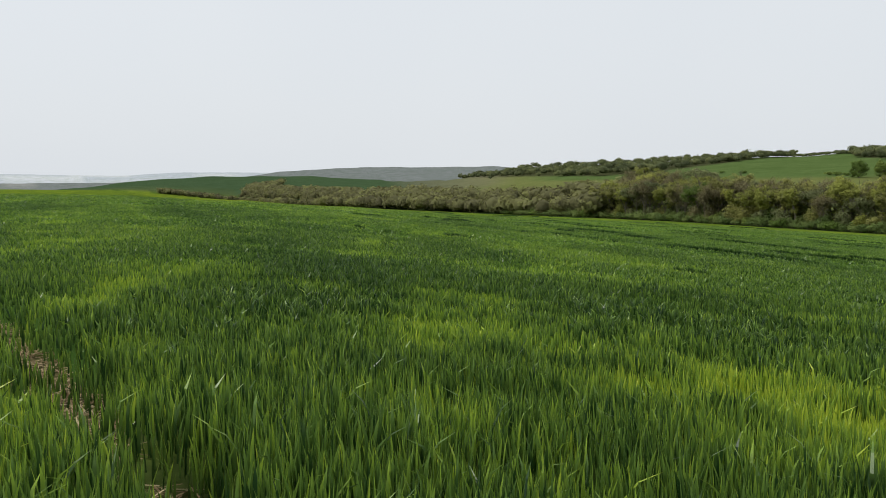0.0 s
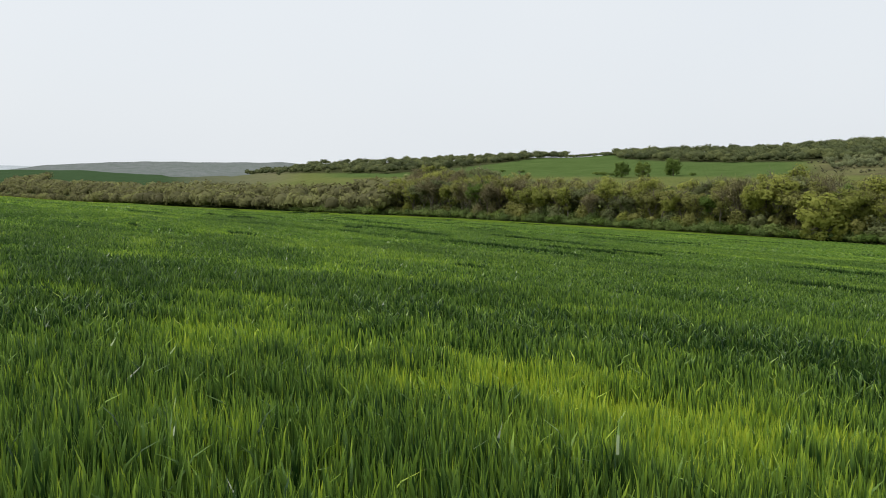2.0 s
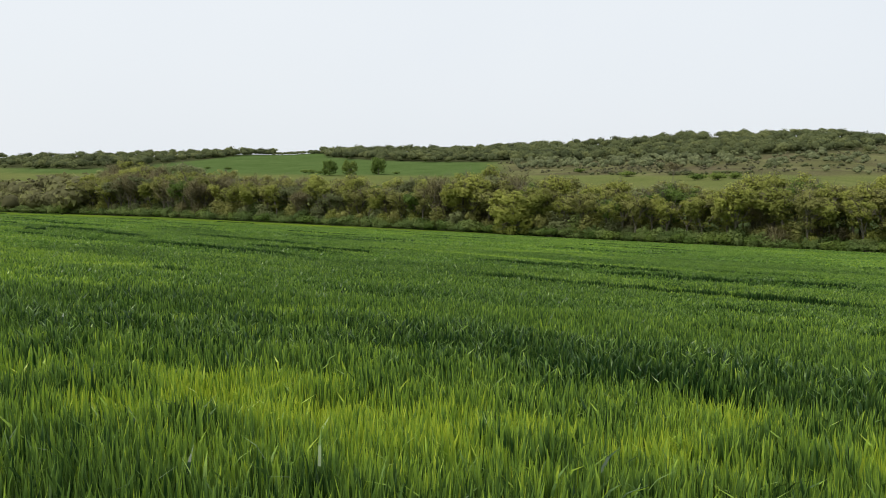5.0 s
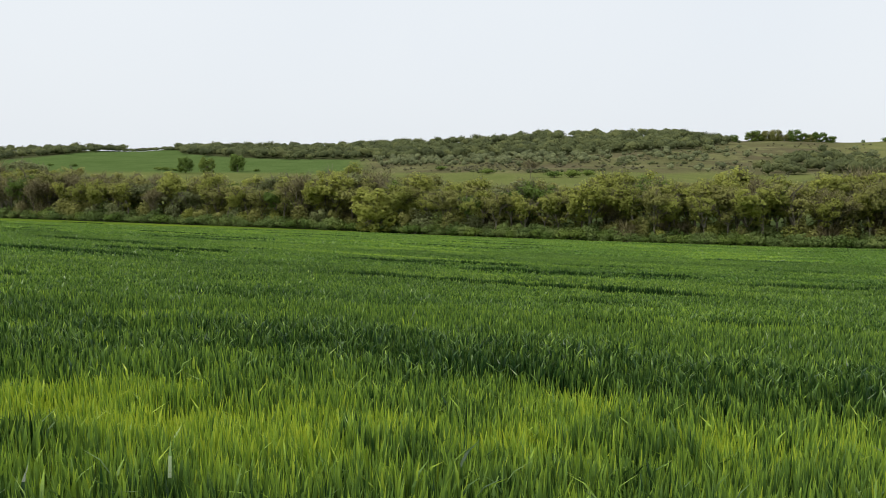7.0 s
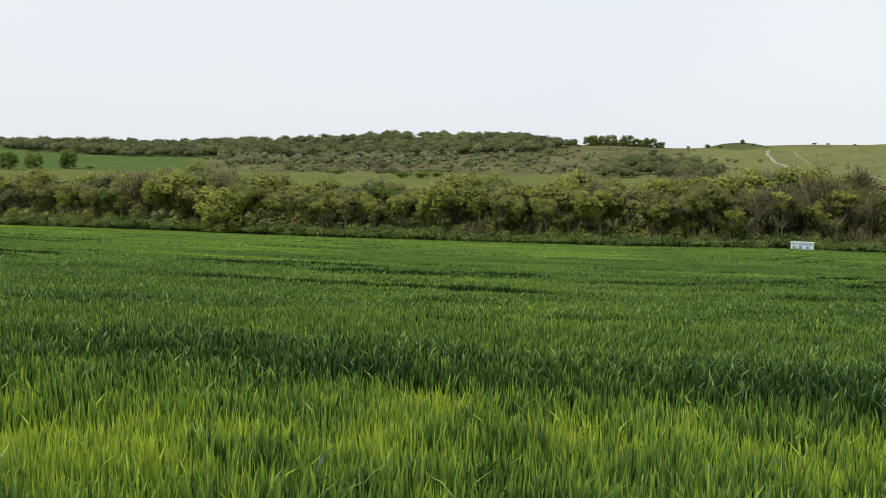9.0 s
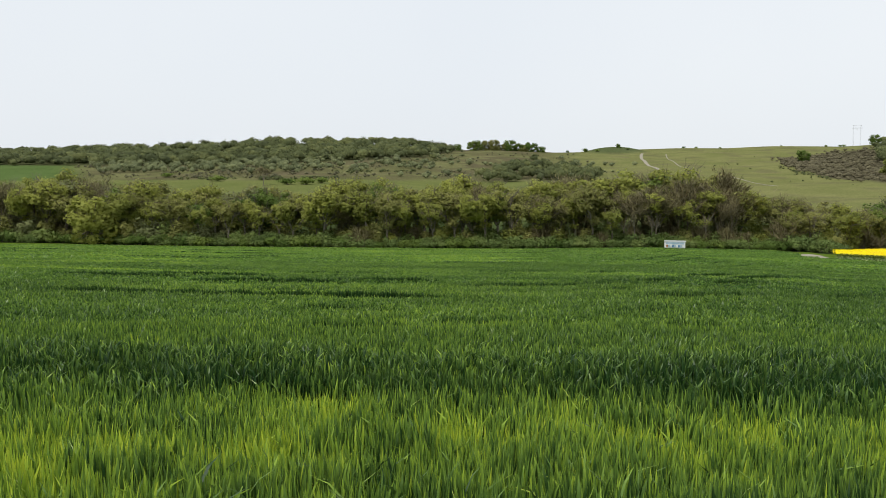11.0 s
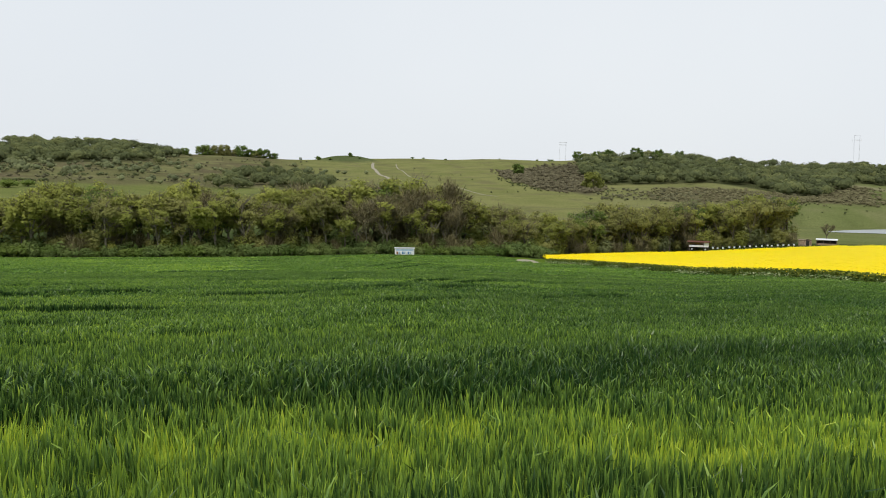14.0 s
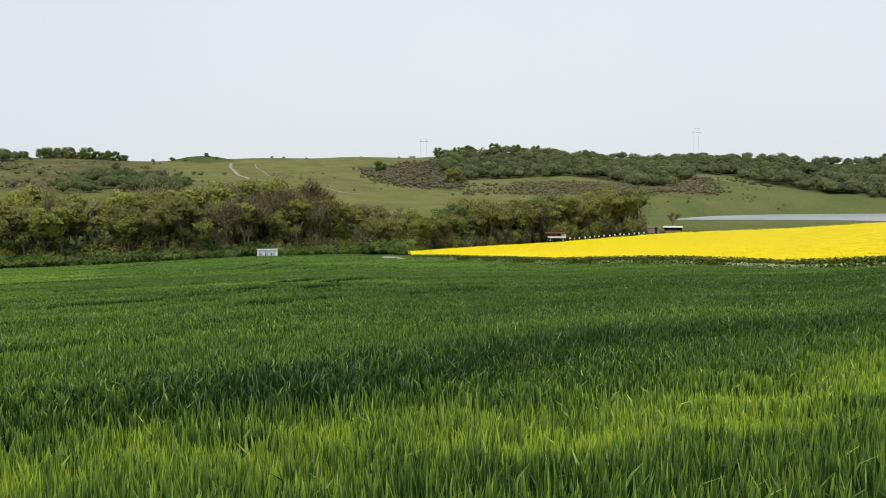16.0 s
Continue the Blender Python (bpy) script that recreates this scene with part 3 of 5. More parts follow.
# upright leaves on the open side of each wheel track, and along the front of the taller crop; shade put into their dark
# tone
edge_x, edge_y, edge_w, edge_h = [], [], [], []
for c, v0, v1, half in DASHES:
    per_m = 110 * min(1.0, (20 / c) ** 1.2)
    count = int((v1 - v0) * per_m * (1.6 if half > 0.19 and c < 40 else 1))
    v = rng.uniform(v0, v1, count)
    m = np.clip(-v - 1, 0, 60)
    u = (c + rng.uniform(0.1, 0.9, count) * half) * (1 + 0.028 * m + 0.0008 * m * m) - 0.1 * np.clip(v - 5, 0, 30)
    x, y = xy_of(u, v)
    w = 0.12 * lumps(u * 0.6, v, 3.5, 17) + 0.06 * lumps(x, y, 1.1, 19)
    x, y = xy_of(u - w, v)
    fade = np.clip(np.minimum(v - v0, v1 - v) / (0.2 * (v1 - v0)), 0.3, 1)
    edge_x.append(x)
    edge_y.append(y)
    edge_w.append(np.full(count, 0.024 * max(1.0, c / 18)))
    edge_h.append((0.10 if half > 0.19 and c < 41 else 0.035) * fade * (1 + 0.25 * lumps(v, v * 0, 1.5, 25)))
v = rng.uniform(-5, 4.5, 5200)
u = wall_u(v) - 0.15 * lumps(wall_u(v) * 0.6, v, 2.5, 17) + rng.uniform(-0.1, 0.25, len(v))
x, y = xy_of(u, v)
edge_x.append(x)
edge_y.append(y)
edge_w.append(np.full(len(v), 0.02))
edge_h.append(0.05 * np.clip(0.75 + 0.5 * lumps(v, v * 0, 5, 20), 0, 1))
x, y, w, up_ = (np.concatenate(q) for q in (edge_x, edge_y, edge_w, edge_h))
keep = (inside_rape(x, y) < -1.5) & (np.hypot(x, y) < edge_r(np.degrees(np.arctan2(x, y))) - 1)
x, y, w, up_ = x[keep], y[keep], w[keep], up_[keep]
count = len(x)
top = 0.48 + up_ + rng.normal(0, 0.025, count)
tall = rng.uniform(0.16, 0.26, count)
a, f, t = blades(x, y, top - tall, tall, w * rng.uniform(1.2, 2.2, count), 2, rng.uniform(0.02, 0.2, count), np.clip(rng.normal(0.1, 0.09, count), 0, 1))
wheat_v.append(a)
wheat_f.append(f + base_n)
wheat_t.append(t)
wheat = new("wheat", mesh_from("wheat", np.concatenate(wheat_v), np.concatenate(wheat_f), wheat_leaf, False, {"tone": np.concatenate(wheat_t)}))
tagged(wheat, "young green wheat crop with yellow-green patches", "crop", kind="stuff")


# ---- trees ----
bm = bmesh.new()
bmesh.ops.create_icosphere(bm, subdivisions=1, radius=1)
bm.verts.ensure_lookup_table()
BALL = np.array([v.co[:] for v in bm.verts]), np.array([[v.index for v in f.verts] for f in bm.faces])
bm.free()


def leaf_frames(count, rnd, out, loose):
    """Two directions across each leaf, loosely facing out and up."""
    nrm = rnd.normal(0, 1, (count, 3)) * loose
    if out is not None:
        nrm += out
    nrm[:, 2] += 0.35
    nrm /= np.linalg.norm(nrm, axis=1)[:, None] + 1e-9
    ref = rnd.normal(0, 1, (count, 3))
    a = np.cross(nrm, ref)
    a /= np.linalg.norm(a, axis=1)[:, None] + 1e-9
    return a, np.cross(nrm, a)


def leaf_quads(points, size, rnd, out=None, loose=0.75):
    """Small four-sided leaf clumps."""
    count = len(points)
    a, b2 = leaf_frames(count, rnd, out, loose)
    s = size * rnd.uniform(0.55, 1.25, (count, 1))
    k = rnd.uniform(0.6, 1.0, (count, 1))
    V = np.stack([points - a * s * 0.5, points - b2 * s * 0.42 * k, points + a * s * 0.5, points + b2 * s * 0.42 * k], 1)
    return V.reshape(-1, 3), (np.arange(count) * 4)[:, None] + np.arange(4)[None]


def leaf_tris(points, size, rnd, out=None, loose=0.75):
    """Small three-sided leaf sprays of uneven shape."""
    count = len(points)
    a, b2 = leaf_frames(count, rnd, out, loose)
    s = size * rnd.uniform(0.5, 1.35, (count, 1))
    k = rnd.uniform(0.5, 1.0, (count, 1))
    V = np.stack([points - a * s * 0.55, points + a * s * 0.35 - b2 * s * 0.5 * k, points + a * s * 0.4 + b2 * s * 0.5 * k], 1)
    return V.reshape(-1, 3), (np.arange(count) * 3)[:, None] + np.arange(3)[None]


def twig_tris(points, along, length, width, rnd):
    """Thin twigs, each one sliver that tapers to a point."""
    count = len(points)
    d = along + rnd.normal(0, 0.45, (count, 3))
    d /= np.linalg.norm(d, axis=1)[:, None] + 1e-9
    a = np.cross(d, rnd.normal(0, 1, (count, 3)))
    a /= np.linalg.norm(a, axis=1)[:, None] + 1e-9
    n = length * rnd.uniform(0.5, 1.3, (count, 1))
    V = np.stack([points - a * width, points + a * width, points + d * n], 1)
    return V.reshape(-1, 3), (np.arange(count) * 3)[:, None] + np.arange(3)[None]


def rounded(d, rnd, grain=0.25, corners=3):
    """Normals of a leaf mass: along d, with some leaf-to-leaf grain."""
    d = d + rnd.normal(0, grain, d.shape)
    d = d / (np.linalg.norm(d, axis=1)[:, None] + 1e-9)
    return d.repeat(corners, 0)


def joined(V, F, bm):
    """Adds slivers to a bmesh."""
    vs = [bm.verts.new(v) for v in V]
    for f in F:
        bm.faces.new([vs[k] for k in f])
    return bm


def build_tree(kind, height, spread, leaves, leaf, seed, name="tree", stem_share=0.28, stems=1, low=0.3):
    """trunk with ascending limbs and twigs, and a crown of small leaf sprays; base at the origin."""
    rnd = np.random.RandomState(seed)
    rd = random.Random(seed)
    bm = bmesh.new()
    tips = []

    def grow(p, d, length, radius, level):
        d = d.normalized()
        q = p + d * length
        rod(bm, p, q, radius, radius * 0.7, 6 if level == 0 else 4 if level == 1 else 3)
        if level >= 1:
            tips.append((*((p + q) / 2), *d))
            tips.append((*q, *d))
        if level == 3:
            return
        for _ in range(3 if level else 4):
            bend_v = Vector((rd.gauss(0, 1), rd.gauss(0, 1), rd.gauss(0.45, 0.5)))
            grow(q, d * 0.9 + bend_v * (0.5 if level else 0.5), length * rd.uniform(0.55, 0.82), radius * 0.58, level + 1)

    for k in range(stems):
        off = Vector((rd.uniform(-1, 1), rd.uniform(-1, 1), 0)) * (0.0 if stems == 1 else 0.9)
        grow(off - Vector((0, 0, 0.6)), Vector((off.x * 0.3 + rd.uniform(-0.12, 0.12), off.y * 0.3 + rd.uniform(-0.12, 0.12), 1)), height * stem_share + 0.6, height * 0.016 / stems ** 0.3, 0)
    tips_a = np.array(tips)
    aim, tips_a = tips_a[:, 3:], tips_a[:, :3]
    top = tips_a[:, 2].max()
    fit_z, fit_r = height * 0.95 / top, spread / (np.percentile(np.hypot(tips_a[:, 0], tips_a[:, 1]), 92) + 0.01)
    for v in bm.verts:
        blend_r = min(max(v.co.z / (height * 0.4), 0), 1)
        v.co.x *= 1 + (fit_r - 1) * blend_r
        v.co.y *= 1 + (fit_r - 1) * blend_r
        v.co.z *= fit_z
    tips_a = tips_a * (fit_r, fit_r, fit_z)
    # bare twigs through the whole crown
    pick = rnd.randint(0, len(tips_a), 420)
    V, F = twig_tris(tips_a[pick] + rnd.normal(0, 0.25, (420, 3)), aim[pick] + (0, 0, 0.3), 1.5, 0.028, rnd)
    joined(V, F, bm)
    holder = new(name)
    part("trunk", bm, bark, holder)
    if kind == "bud":
        pick = rnd.randint(0, len(tips_a), leaves)
        pts = tips_a[pick] + rnd.normal(0, 0.5, (leaves, 3))
        V, F = twig_tris(pts, aim[pick] + (pts - (0, 0, height * 0.4)) * 0.06, 1.25, 0.055, rnd)
        shade_n = rounded((pts - (0, 0, height * 0.45)) / height * 1.5 + (0, 0, 0.35), rnd, 0.35)
    else:
        ends = np.flatnonzero(tips_a[:, 2] > height * low)
        clumps = tips_a[ends[rnd.randint(0, len(ends), 64)]] + rnd.normal(0, 1, (64, 3)) * height * 0.022
        clumps[:, 2] = np.clip(clumps[:, 2], height * low, height * 0.95)
        which = rnd.randint(0, len(clumps), leaves)
        d = rnd.normal(0, 1, (leaves, 3))
        d /= np.linalg.norm(d, axis=1)[:, None]
        radius = height * rnd.uniform(0.045, 0.105, len(clumps))[which]
        pts = clumps[which] + d * (radius * rnd.uniform(0.25, 1.0, leaves) ** 0.5 * rnd.uniform(0.85, 1.25, leaves))[:, None] * (1.1, 1.1, 0.72)
        out = pts - np.array([0, 0, height * 0.5])
        out /= np.linalg.norm(out, axis=1)[:, None] + 1e-9
        V, F = leaf_tris(pts, leaf, rnd, d + out * 0.5, 0.6)
        shade_n = rounded(d * 0.55 + out * 0.55 + (0, 0, 0.3), rnd, 0.3)
    crown = new("crown", mesh_from("crown", V, F, LEAF[kind], True, None, shade_n))
    crown.parent = holder
    return holder


def build_bush(kind, height, spread, leaves, leaf, seed, name="bush"):
    """Stems from one foot under an uneven heap of leaf sprays."""
    rnd = np.random.RandomState(seed)
    many = 18
    cl = rnd.normal(0, 1, (many, 3))
    cl /= np.linalg.norm(cl, axis=1)[:, None]
    cl = cl * rnd.uniform(0.35, 0.9, (many, 1)) * (spread * 0.72, spread * 0.72, height * 0.34) + (0, 0, height * 0.45)
    which = rnd.randint(0, many, leaves)
    d = rnd.normal(0, 1, (leaves, 3))
    d /= np.linalg.norm(d, axis=1)[:, None]
    size = rnd.uniform(0.6, 1.2, many)[which][:, None]
    pts = cl[which] + d * (spread * 0.34, spread * 0.34, height * 0.22) * size * rnd.uniform(0.3, 1.15, (leaves, 1)) ** 0.6
    pts[:, 2] = np.clip(pts[:, 2], 0.03, None)
    out = pts - np.array([0, 0, height * 0.3])
    out /= np.linalg.norm(out, axis=1)[:, None] + 1e-9
    bm = bmesh.new()
    for k in range(7):
        rod(bm, (0, 0, -0.3), Vector(cl[k]) * 0.95, 0.04 * height / 2, 0.015, 4)
    holder = new(name)
    part("stem", bm, bark, holder)
    if kind == "bud":
        V, F = twig_tris(pts, out + (0, 0, 0.8), height * 0.22, 0.05, rnd)
    else:
        V, F = leaf_tris(pts, leaf, rnd, d + out, 0.6)
    crown = new("crown", mesh_from("crown", V, F, LEAF[kind], True, None, rounded(d * 0.5 + out * 0.6 + (0, 0, 0.3), rnd, 0.3)))
    crown.parent = holder
    return holder


def build_round_tree(kind, height, spread, leaves, leaf, seed, name="tree"):
    """A tree of open ground: short trunk, wide uneven crown low over the grass."""
    rnd = np.random.RandomState(seed)
    many = 40
    level = rnd.uniform(0.1, 0.86, many)
    turn = rnd.uniform(0, 6.283, many)
    reach_ = spread * 0.78 * np.sqrt(rnd.uniform(0.15, 1, many)) * np.sqrt(1 - np.abs((level - 0.42) / 0.5) ** 3)
    cl = np.stack([reach_ * np.cos(turn), reach_ * np.sin(turn), level * height], -1)
    which = rnd.randint(0, many, leaves)
    d = rnd.normal(0, 1, (leaves, 3))
    d /= np.linalg.norm(d, axis=1)[:, None]
    size = rnd.uniform(0.6, 1.25, many)[which][:, None]
    pts = cl[which] + d * (spread * 0.27, spread * 0.27, height * 0.13) * size * rnd.uniform(0.2, 1.15, (leaves, 1)) ** 0.5
    pts[:, 2] = np.clip(pts[:, 2], height * 0.06, None)
    out = (pts - np.array([0, 0, height * 0.5])) / (spread, spread, height * 0.5)
    out /= np.linalg.norm(out, axis=1)[:, None] + 1e-9
    V, F = leaf_tris(pts, leaf, rnd, d + out * 0.5, 0.5)
    bm = bmesh.new()
    rod(bm, (0, 0, -0.5), (0, 0, height * 0.32), height * 0.03, height * 0.022, 7)
    for k in range(12):
        rod(bm, (0, 0, height * 0.3), cl[k], height * 0.013, height * 0.004, 4)
    holder = new(name)
    part("trunk", bm, bark, holder)
    crown = new("crown", mesh_from("crown", V, F, LEAF[kind], True, None, rounded(d * 0.5 + out * 0.7 + (0, 0, 0.3), rnd, 0.25)))
    crown.parent = holder
    return holder


stock = {}


def plant(key, maker, x, y, size=1.0, turn=0.0, label="", category="tree", group="", wide=1.0, sink=0.1):
    """Sets a copy of the kind `key` on the ground; the first one is built."""
    z = float(land(x, y)) - sink
    m = pose(x, y, z, 0, 0, turn) @ Matrix.Diagonal((size * wide, size * wide, size, 1))
    if key not in stock:
        ob = stock[key] = maker()
        ob.matrix_basis = m
        return tagged(ob, label, category, group)
    ob = copy_thing(stock[key], Matrix())
    ob.matrix_basis = m
    return tagged(ob, label, category, group)


rt = random.Random(11)
HEDGE_KINDS = [("spring", "yellow-green spring tree in the tree belt"), ("olive", "olive-leaved tree in the tree belt"), ("bud", "brown budding tree with bare limbs"), ("deep", "dark green tree in the tree belt"), ("pale", "pale grey-green tree in the tree belt")]


def tree_maker(kind, v):
    def make():
        stems = 1 + v % 2
        if kind == "bud":
            return build_tree("bud", 14, 4.0, 3000, 0.34, 100 + v, stem_share=0.2, stems=stems + 1)
        return build_tree(kind, 14, 4.6, 3600, 0.5, 200 + v + len(kind) * 10, stem_share=0.16, stems=stems, low=(0.16, 0.29, 0.22)[v])
    return make


belt_height = table([(-12, 14.3), (-6, 14.3), (-2, 16.2), (3.6, 13), (7.4, 13), (10.9, 17), (14.9, 18), (20.6, 15), (25, 14.5), (29, 14.8), (32, 14.2), (34.3, 15.6), (37, 17.3), (38.6, 15.3), (42, 14.4), (44, 15), (47, 13.5), (52, 14.3), (57, 16.5), (60, 15), (63, 16), (66, 15), (70, 16.5),
                     (74, 16), (78, 18), (81, 16), (83.5, 12), (87, 11), (90, 10.5), (93, 13.2), (97, 12.3), (100, 13.8), (103, 14.8)])
bud_share = table([(5, 0.12), (20, 0.12), (38, 0.1), (45, 0.06), (71, 0.06), (75, 0.6), (82, 0.5), (86, 0.25), (94, 0.25), (105, 0.1)])


def hedge_tree(x, y, squat=1.0):
    az = math.degrees(math.atan2(x, y))
    bud = float(bud_share(az))
    shares = (0.42, 0.36, bud * 1.2, 0.06, 0.16) if az < 50 else (0.62, 0.26, bud, 0.10, 0.02) if az < 84 else (0.40, 0.50, bud * 0.6, 0.10, 0.06)
    kind, label = rt.choices(HEDGE_KINDS, shares)[0]
    v = rt.randrange(3)
    h = float(belt_height(az)) * rt.uniform(0.95, 1.23) * squat
    plant((kind, v), tree_maker(kind, v), x, y, h / 14, rt.uniform(0, 360), label, "tree", "trees of the belt", rt.uniform(1.0, 1.35))


for row in range(3):
    v = -66.0 + row * 1.7
    while v < 330:
        u = HEDGE_D + 6 + row * 8 + rt.uniform(-2.4, 2.4)
        x, y = xy_of(u, v)
        az = math.degrees(math.atan2(x, y))
        if not 82.8 < az < 84.6:
            hedge_tree(x, y, 0.82 if row == 0 else 1.0)
        v += rt.uniform(3.4, 5.2) * (1 + max(v - 60, 0) / 400) * (1.2 if row == 2 else 1)
for row in range(3):
    az = 85.4
    while az < 103.8:
        r = float(far_edge(az)) + 14 + row * 6 + rt.uniform(-2, 2) + (8 if az < 88 else 0)
        hedge_tree(*at(az, r), 0.85 if row == 0 else 1.0)
        az += rt.uniform(0.7, 1.15)


def shrub_maker(kind, v):
    return lambda: build_bush(kind, 5.5, 2.8, 1000, 0.40, 340 + v + len(kind), "tall_shrub")


for row in range(2):
    v = -66.0
    while v < 330:
        u = HEDGE_D + 4.5 + row * 8 + rt.uniform(-1.5, 1.5)
        x, y = xy_of(u, v)
        az = math.degrees(math.atan2(x, y))
        kind = rt.choice(("olive", "pale", "shrub", "spring", "olive", "pale", "bud") if az < 50 else ("olive", "olive", "shrub", "spring", "bud") if az < 72 else ("bud", "bud", "shrub", "olive"))
        k = rt.randrange(2)
        if not 83 < az < 84.4:
            plant(("shrub", kind, k), shrub_maker(kind, k), x, y, rt.uniform(0.75, 1.4) * (1 + 0.25 * row) * (1.15 if az < 50 else 1.05), rt.uniform(0, 360), "tall leafy shrub under the belt trees", "shrub", "shrubs under the belt", rt.uniform(0.9, 1.3))
        v += rt.uniform(3.2, 5.2) * (1 + max(v - 60, 0) / 400)


for row in range(2):
    az = 82.6
    while az < 104.2:
        r = float(far_edge(az)) + 11 + row * 9 + rt.uniform(-1.5, 1.5) if az > 85 else float(edge_r(np.array(az))) + 10 + row * 10
        kind = rt.choice(("spring", "olive", "pale", "olive", "bud")) if az > 85 else rt.choice(("shrub", "spring"))
        plant(("shrub", kind, row), shrub_maker(kind, row), *at(az, r), rt.uniform(0.7, 1.3) * (1 + 0.4 * row), rt.uniform(0, 360), "tall leafy shrub under the belt trees", "shrub", "shrubs under the belt", rt.uniform(0.9, 1.3))
        az += rt.uniform(0.6, 1.0)


def bush_maker(kind, v):
    return lambda: build_bush(kind, 2.4, 2.2, 620, 0.33, 300 + v + len(kind), "bush")


for row in range(2):
    v = -70.0
    while v < 420:
        u = HEDGE_D + 0.5 + row * 3.2 + rt.uniform(-1, 1)
        x, y = xy_of(u, v)
        k = rt.randrange(3)
        kind = "shrub" if rt.random() < 0.75 else "deep"
        plant(("bush", kind, k), bush_maker(kind, k), x, y, rt.uniform(0.9, 1.5) * (1.05 + row * 0.3), rt.uniform(0, 360), "dense green bush at the edge of the field", "bush", "bushes along the field", rt.uniform(0.9, 1.3))
        v += rt.uniform(2.4, 3.8) * (1 + max(v - 60, 0) / 300)


# ---- far woods and scrub: too many to count ----
def far_wood(name, label, xs, ys, heights, kind_mat, sprays, seed, squash=1.0, category="woodland", leaf=0.13, core=True):
    rnd = np.random.RandomState(seed)
    count = len(xs)
    zs = land(xs, ys) - 0.07 * np.asarray(heights)
    h = np.asarray(heights)
    # each crown: a rounded core, a step darker, and leaf sprays gathered in lumps round it
    per_tree = np.clip(rnd.normal(0.5, 0.24, count), 0, 1)
    many = 7
    lump = rnd.normal(0, 1, (count, many, 3)) * (1, 1, 0.6)
    lump[..., 2] += 0.2
    lump /= np.linalg.norm(lump, axis=2)[..., None]
    lump *= rnd.uniform(0.6, 1.0, (count, many, 1)) * (0.26, 0.26, 0.25)
    centre = np.stack([xs, ys, zs + h * (0.42 if core else 0.36)], -1)
    V, F, N, T, at_v = [], [], [], [], 0
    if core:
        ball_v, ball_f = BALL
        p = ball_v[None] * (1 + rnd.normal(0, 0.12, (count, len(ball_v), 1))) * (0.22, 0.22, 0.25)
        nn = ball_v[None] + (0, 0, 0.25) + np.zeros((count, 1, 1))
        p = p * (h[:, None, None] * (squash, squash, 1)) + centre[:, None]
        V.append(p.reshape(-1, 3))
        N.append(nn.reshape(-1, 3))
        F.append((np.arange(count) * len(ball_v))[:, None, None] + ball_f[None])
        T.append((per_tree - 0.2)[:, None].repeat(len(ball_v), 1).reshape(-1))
        at_v = count * len(ball_v)
    which = rnd.randint(0, many, (count, sprays))
    d = rnd.normal(0, 1, (count, sprays, 3))
    d /= np.linalg.norm(d, axis=2)[..., None]
    p = np.take_along_axis(lump, which[..., None].repeat(3, 2), 1) + d * (0.17, 0.17, 0.15) * rnd.uniform(0.3, 1.15, (count, sprays, 1)) ** 0.6
    out = p / (np.linalg.norm(p, axis=2)[..., None] + 1e-9)
    nn = out * 0.6 + d * 0.25 + (0, 0, 0.5) + rnd.normal(0, 0.12, p.shape)
    p = p * h[:, None, None] * (squash, squash, 1) + centre[:, None]
    p[..., 2] = np.maximum(p[..., 2], zs[:, None] + 0.04 * h[:, None])
    q, f = leaf_tris(p.reshape(-1, 3), (h[:, None].repeat(sprays, 1).reshape(-1, 1)) * leaf, rnd, (d + out).reshape(-1, 3), 0.5)
    V.append(q)
    F.append(f + at_v)
    N.append(nn.reshape(-1, 3).repeat(3, 0))
    T.append((per_tree[:, None] + rnd.normal(0, 0.14, (count, sprays))).reshape(-1).repeat(3))
    N = np.concatenate(N)
    N = N / (np.linalg.norm(N, axis=1)[:, None] + 1e-9)
    F = np.concatenate([x.reshape(-1, 3) for x in F])
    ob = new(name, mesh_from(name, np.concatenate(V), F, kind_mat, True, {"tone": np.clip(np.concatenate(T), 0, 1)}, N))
    return tagged(ob, label, category, kind="stuff")


far_leaf = leafy("woodland_leaf", [(0, (0.09, 0.108, 0.05)), (0.5, (0.135, 0.156, 0.066)), (1, (0.21, 0.23, 0.09))], 0.35, 0.7, "tone")
grey_leaf = leafy("grey_green_leaf", [(0, (0.13, 0.15, 0.075)), (0.5, (0.19, 0.215, 0.105)), (1, (0.27, 0.295, 0.14))], 0.3, 0.7, "tone")
belt_leaf = leafy("far_belt_leaf", [(0, (0.125, 0.12, 0.06)), (0.5, (0.19, 0.19, 0.083)), (1, (0.27, 0.28, 0.10))], 0.35, 0.7, "tone")
scrub_leaf = leafy("scrub_leaf", [(0, (0.10, 0.10, 0.06)), (0.5, (0.16, 0.155, 0.085)), (1, (0.24, 0.24, 0.12))], 0.2, 0.8, "tone")
scrub_twig = leafy("scrub_twigs", [(0, (0.125, 0.115, 0.062)), (0.5, (0.17, 0.16, 0.085)), (1, (0.22, 0.21, 0.11))], 0.1, 0.9, "tone")
thicket_twig = leafy("thicket_twigs", [(0, (0.095, 0.085, 0.052)), (0.5, (0.13, 0.118, 0.07)), (1, (0.17, 0.155, 0.092))], 0.05, 0.9, "tone")


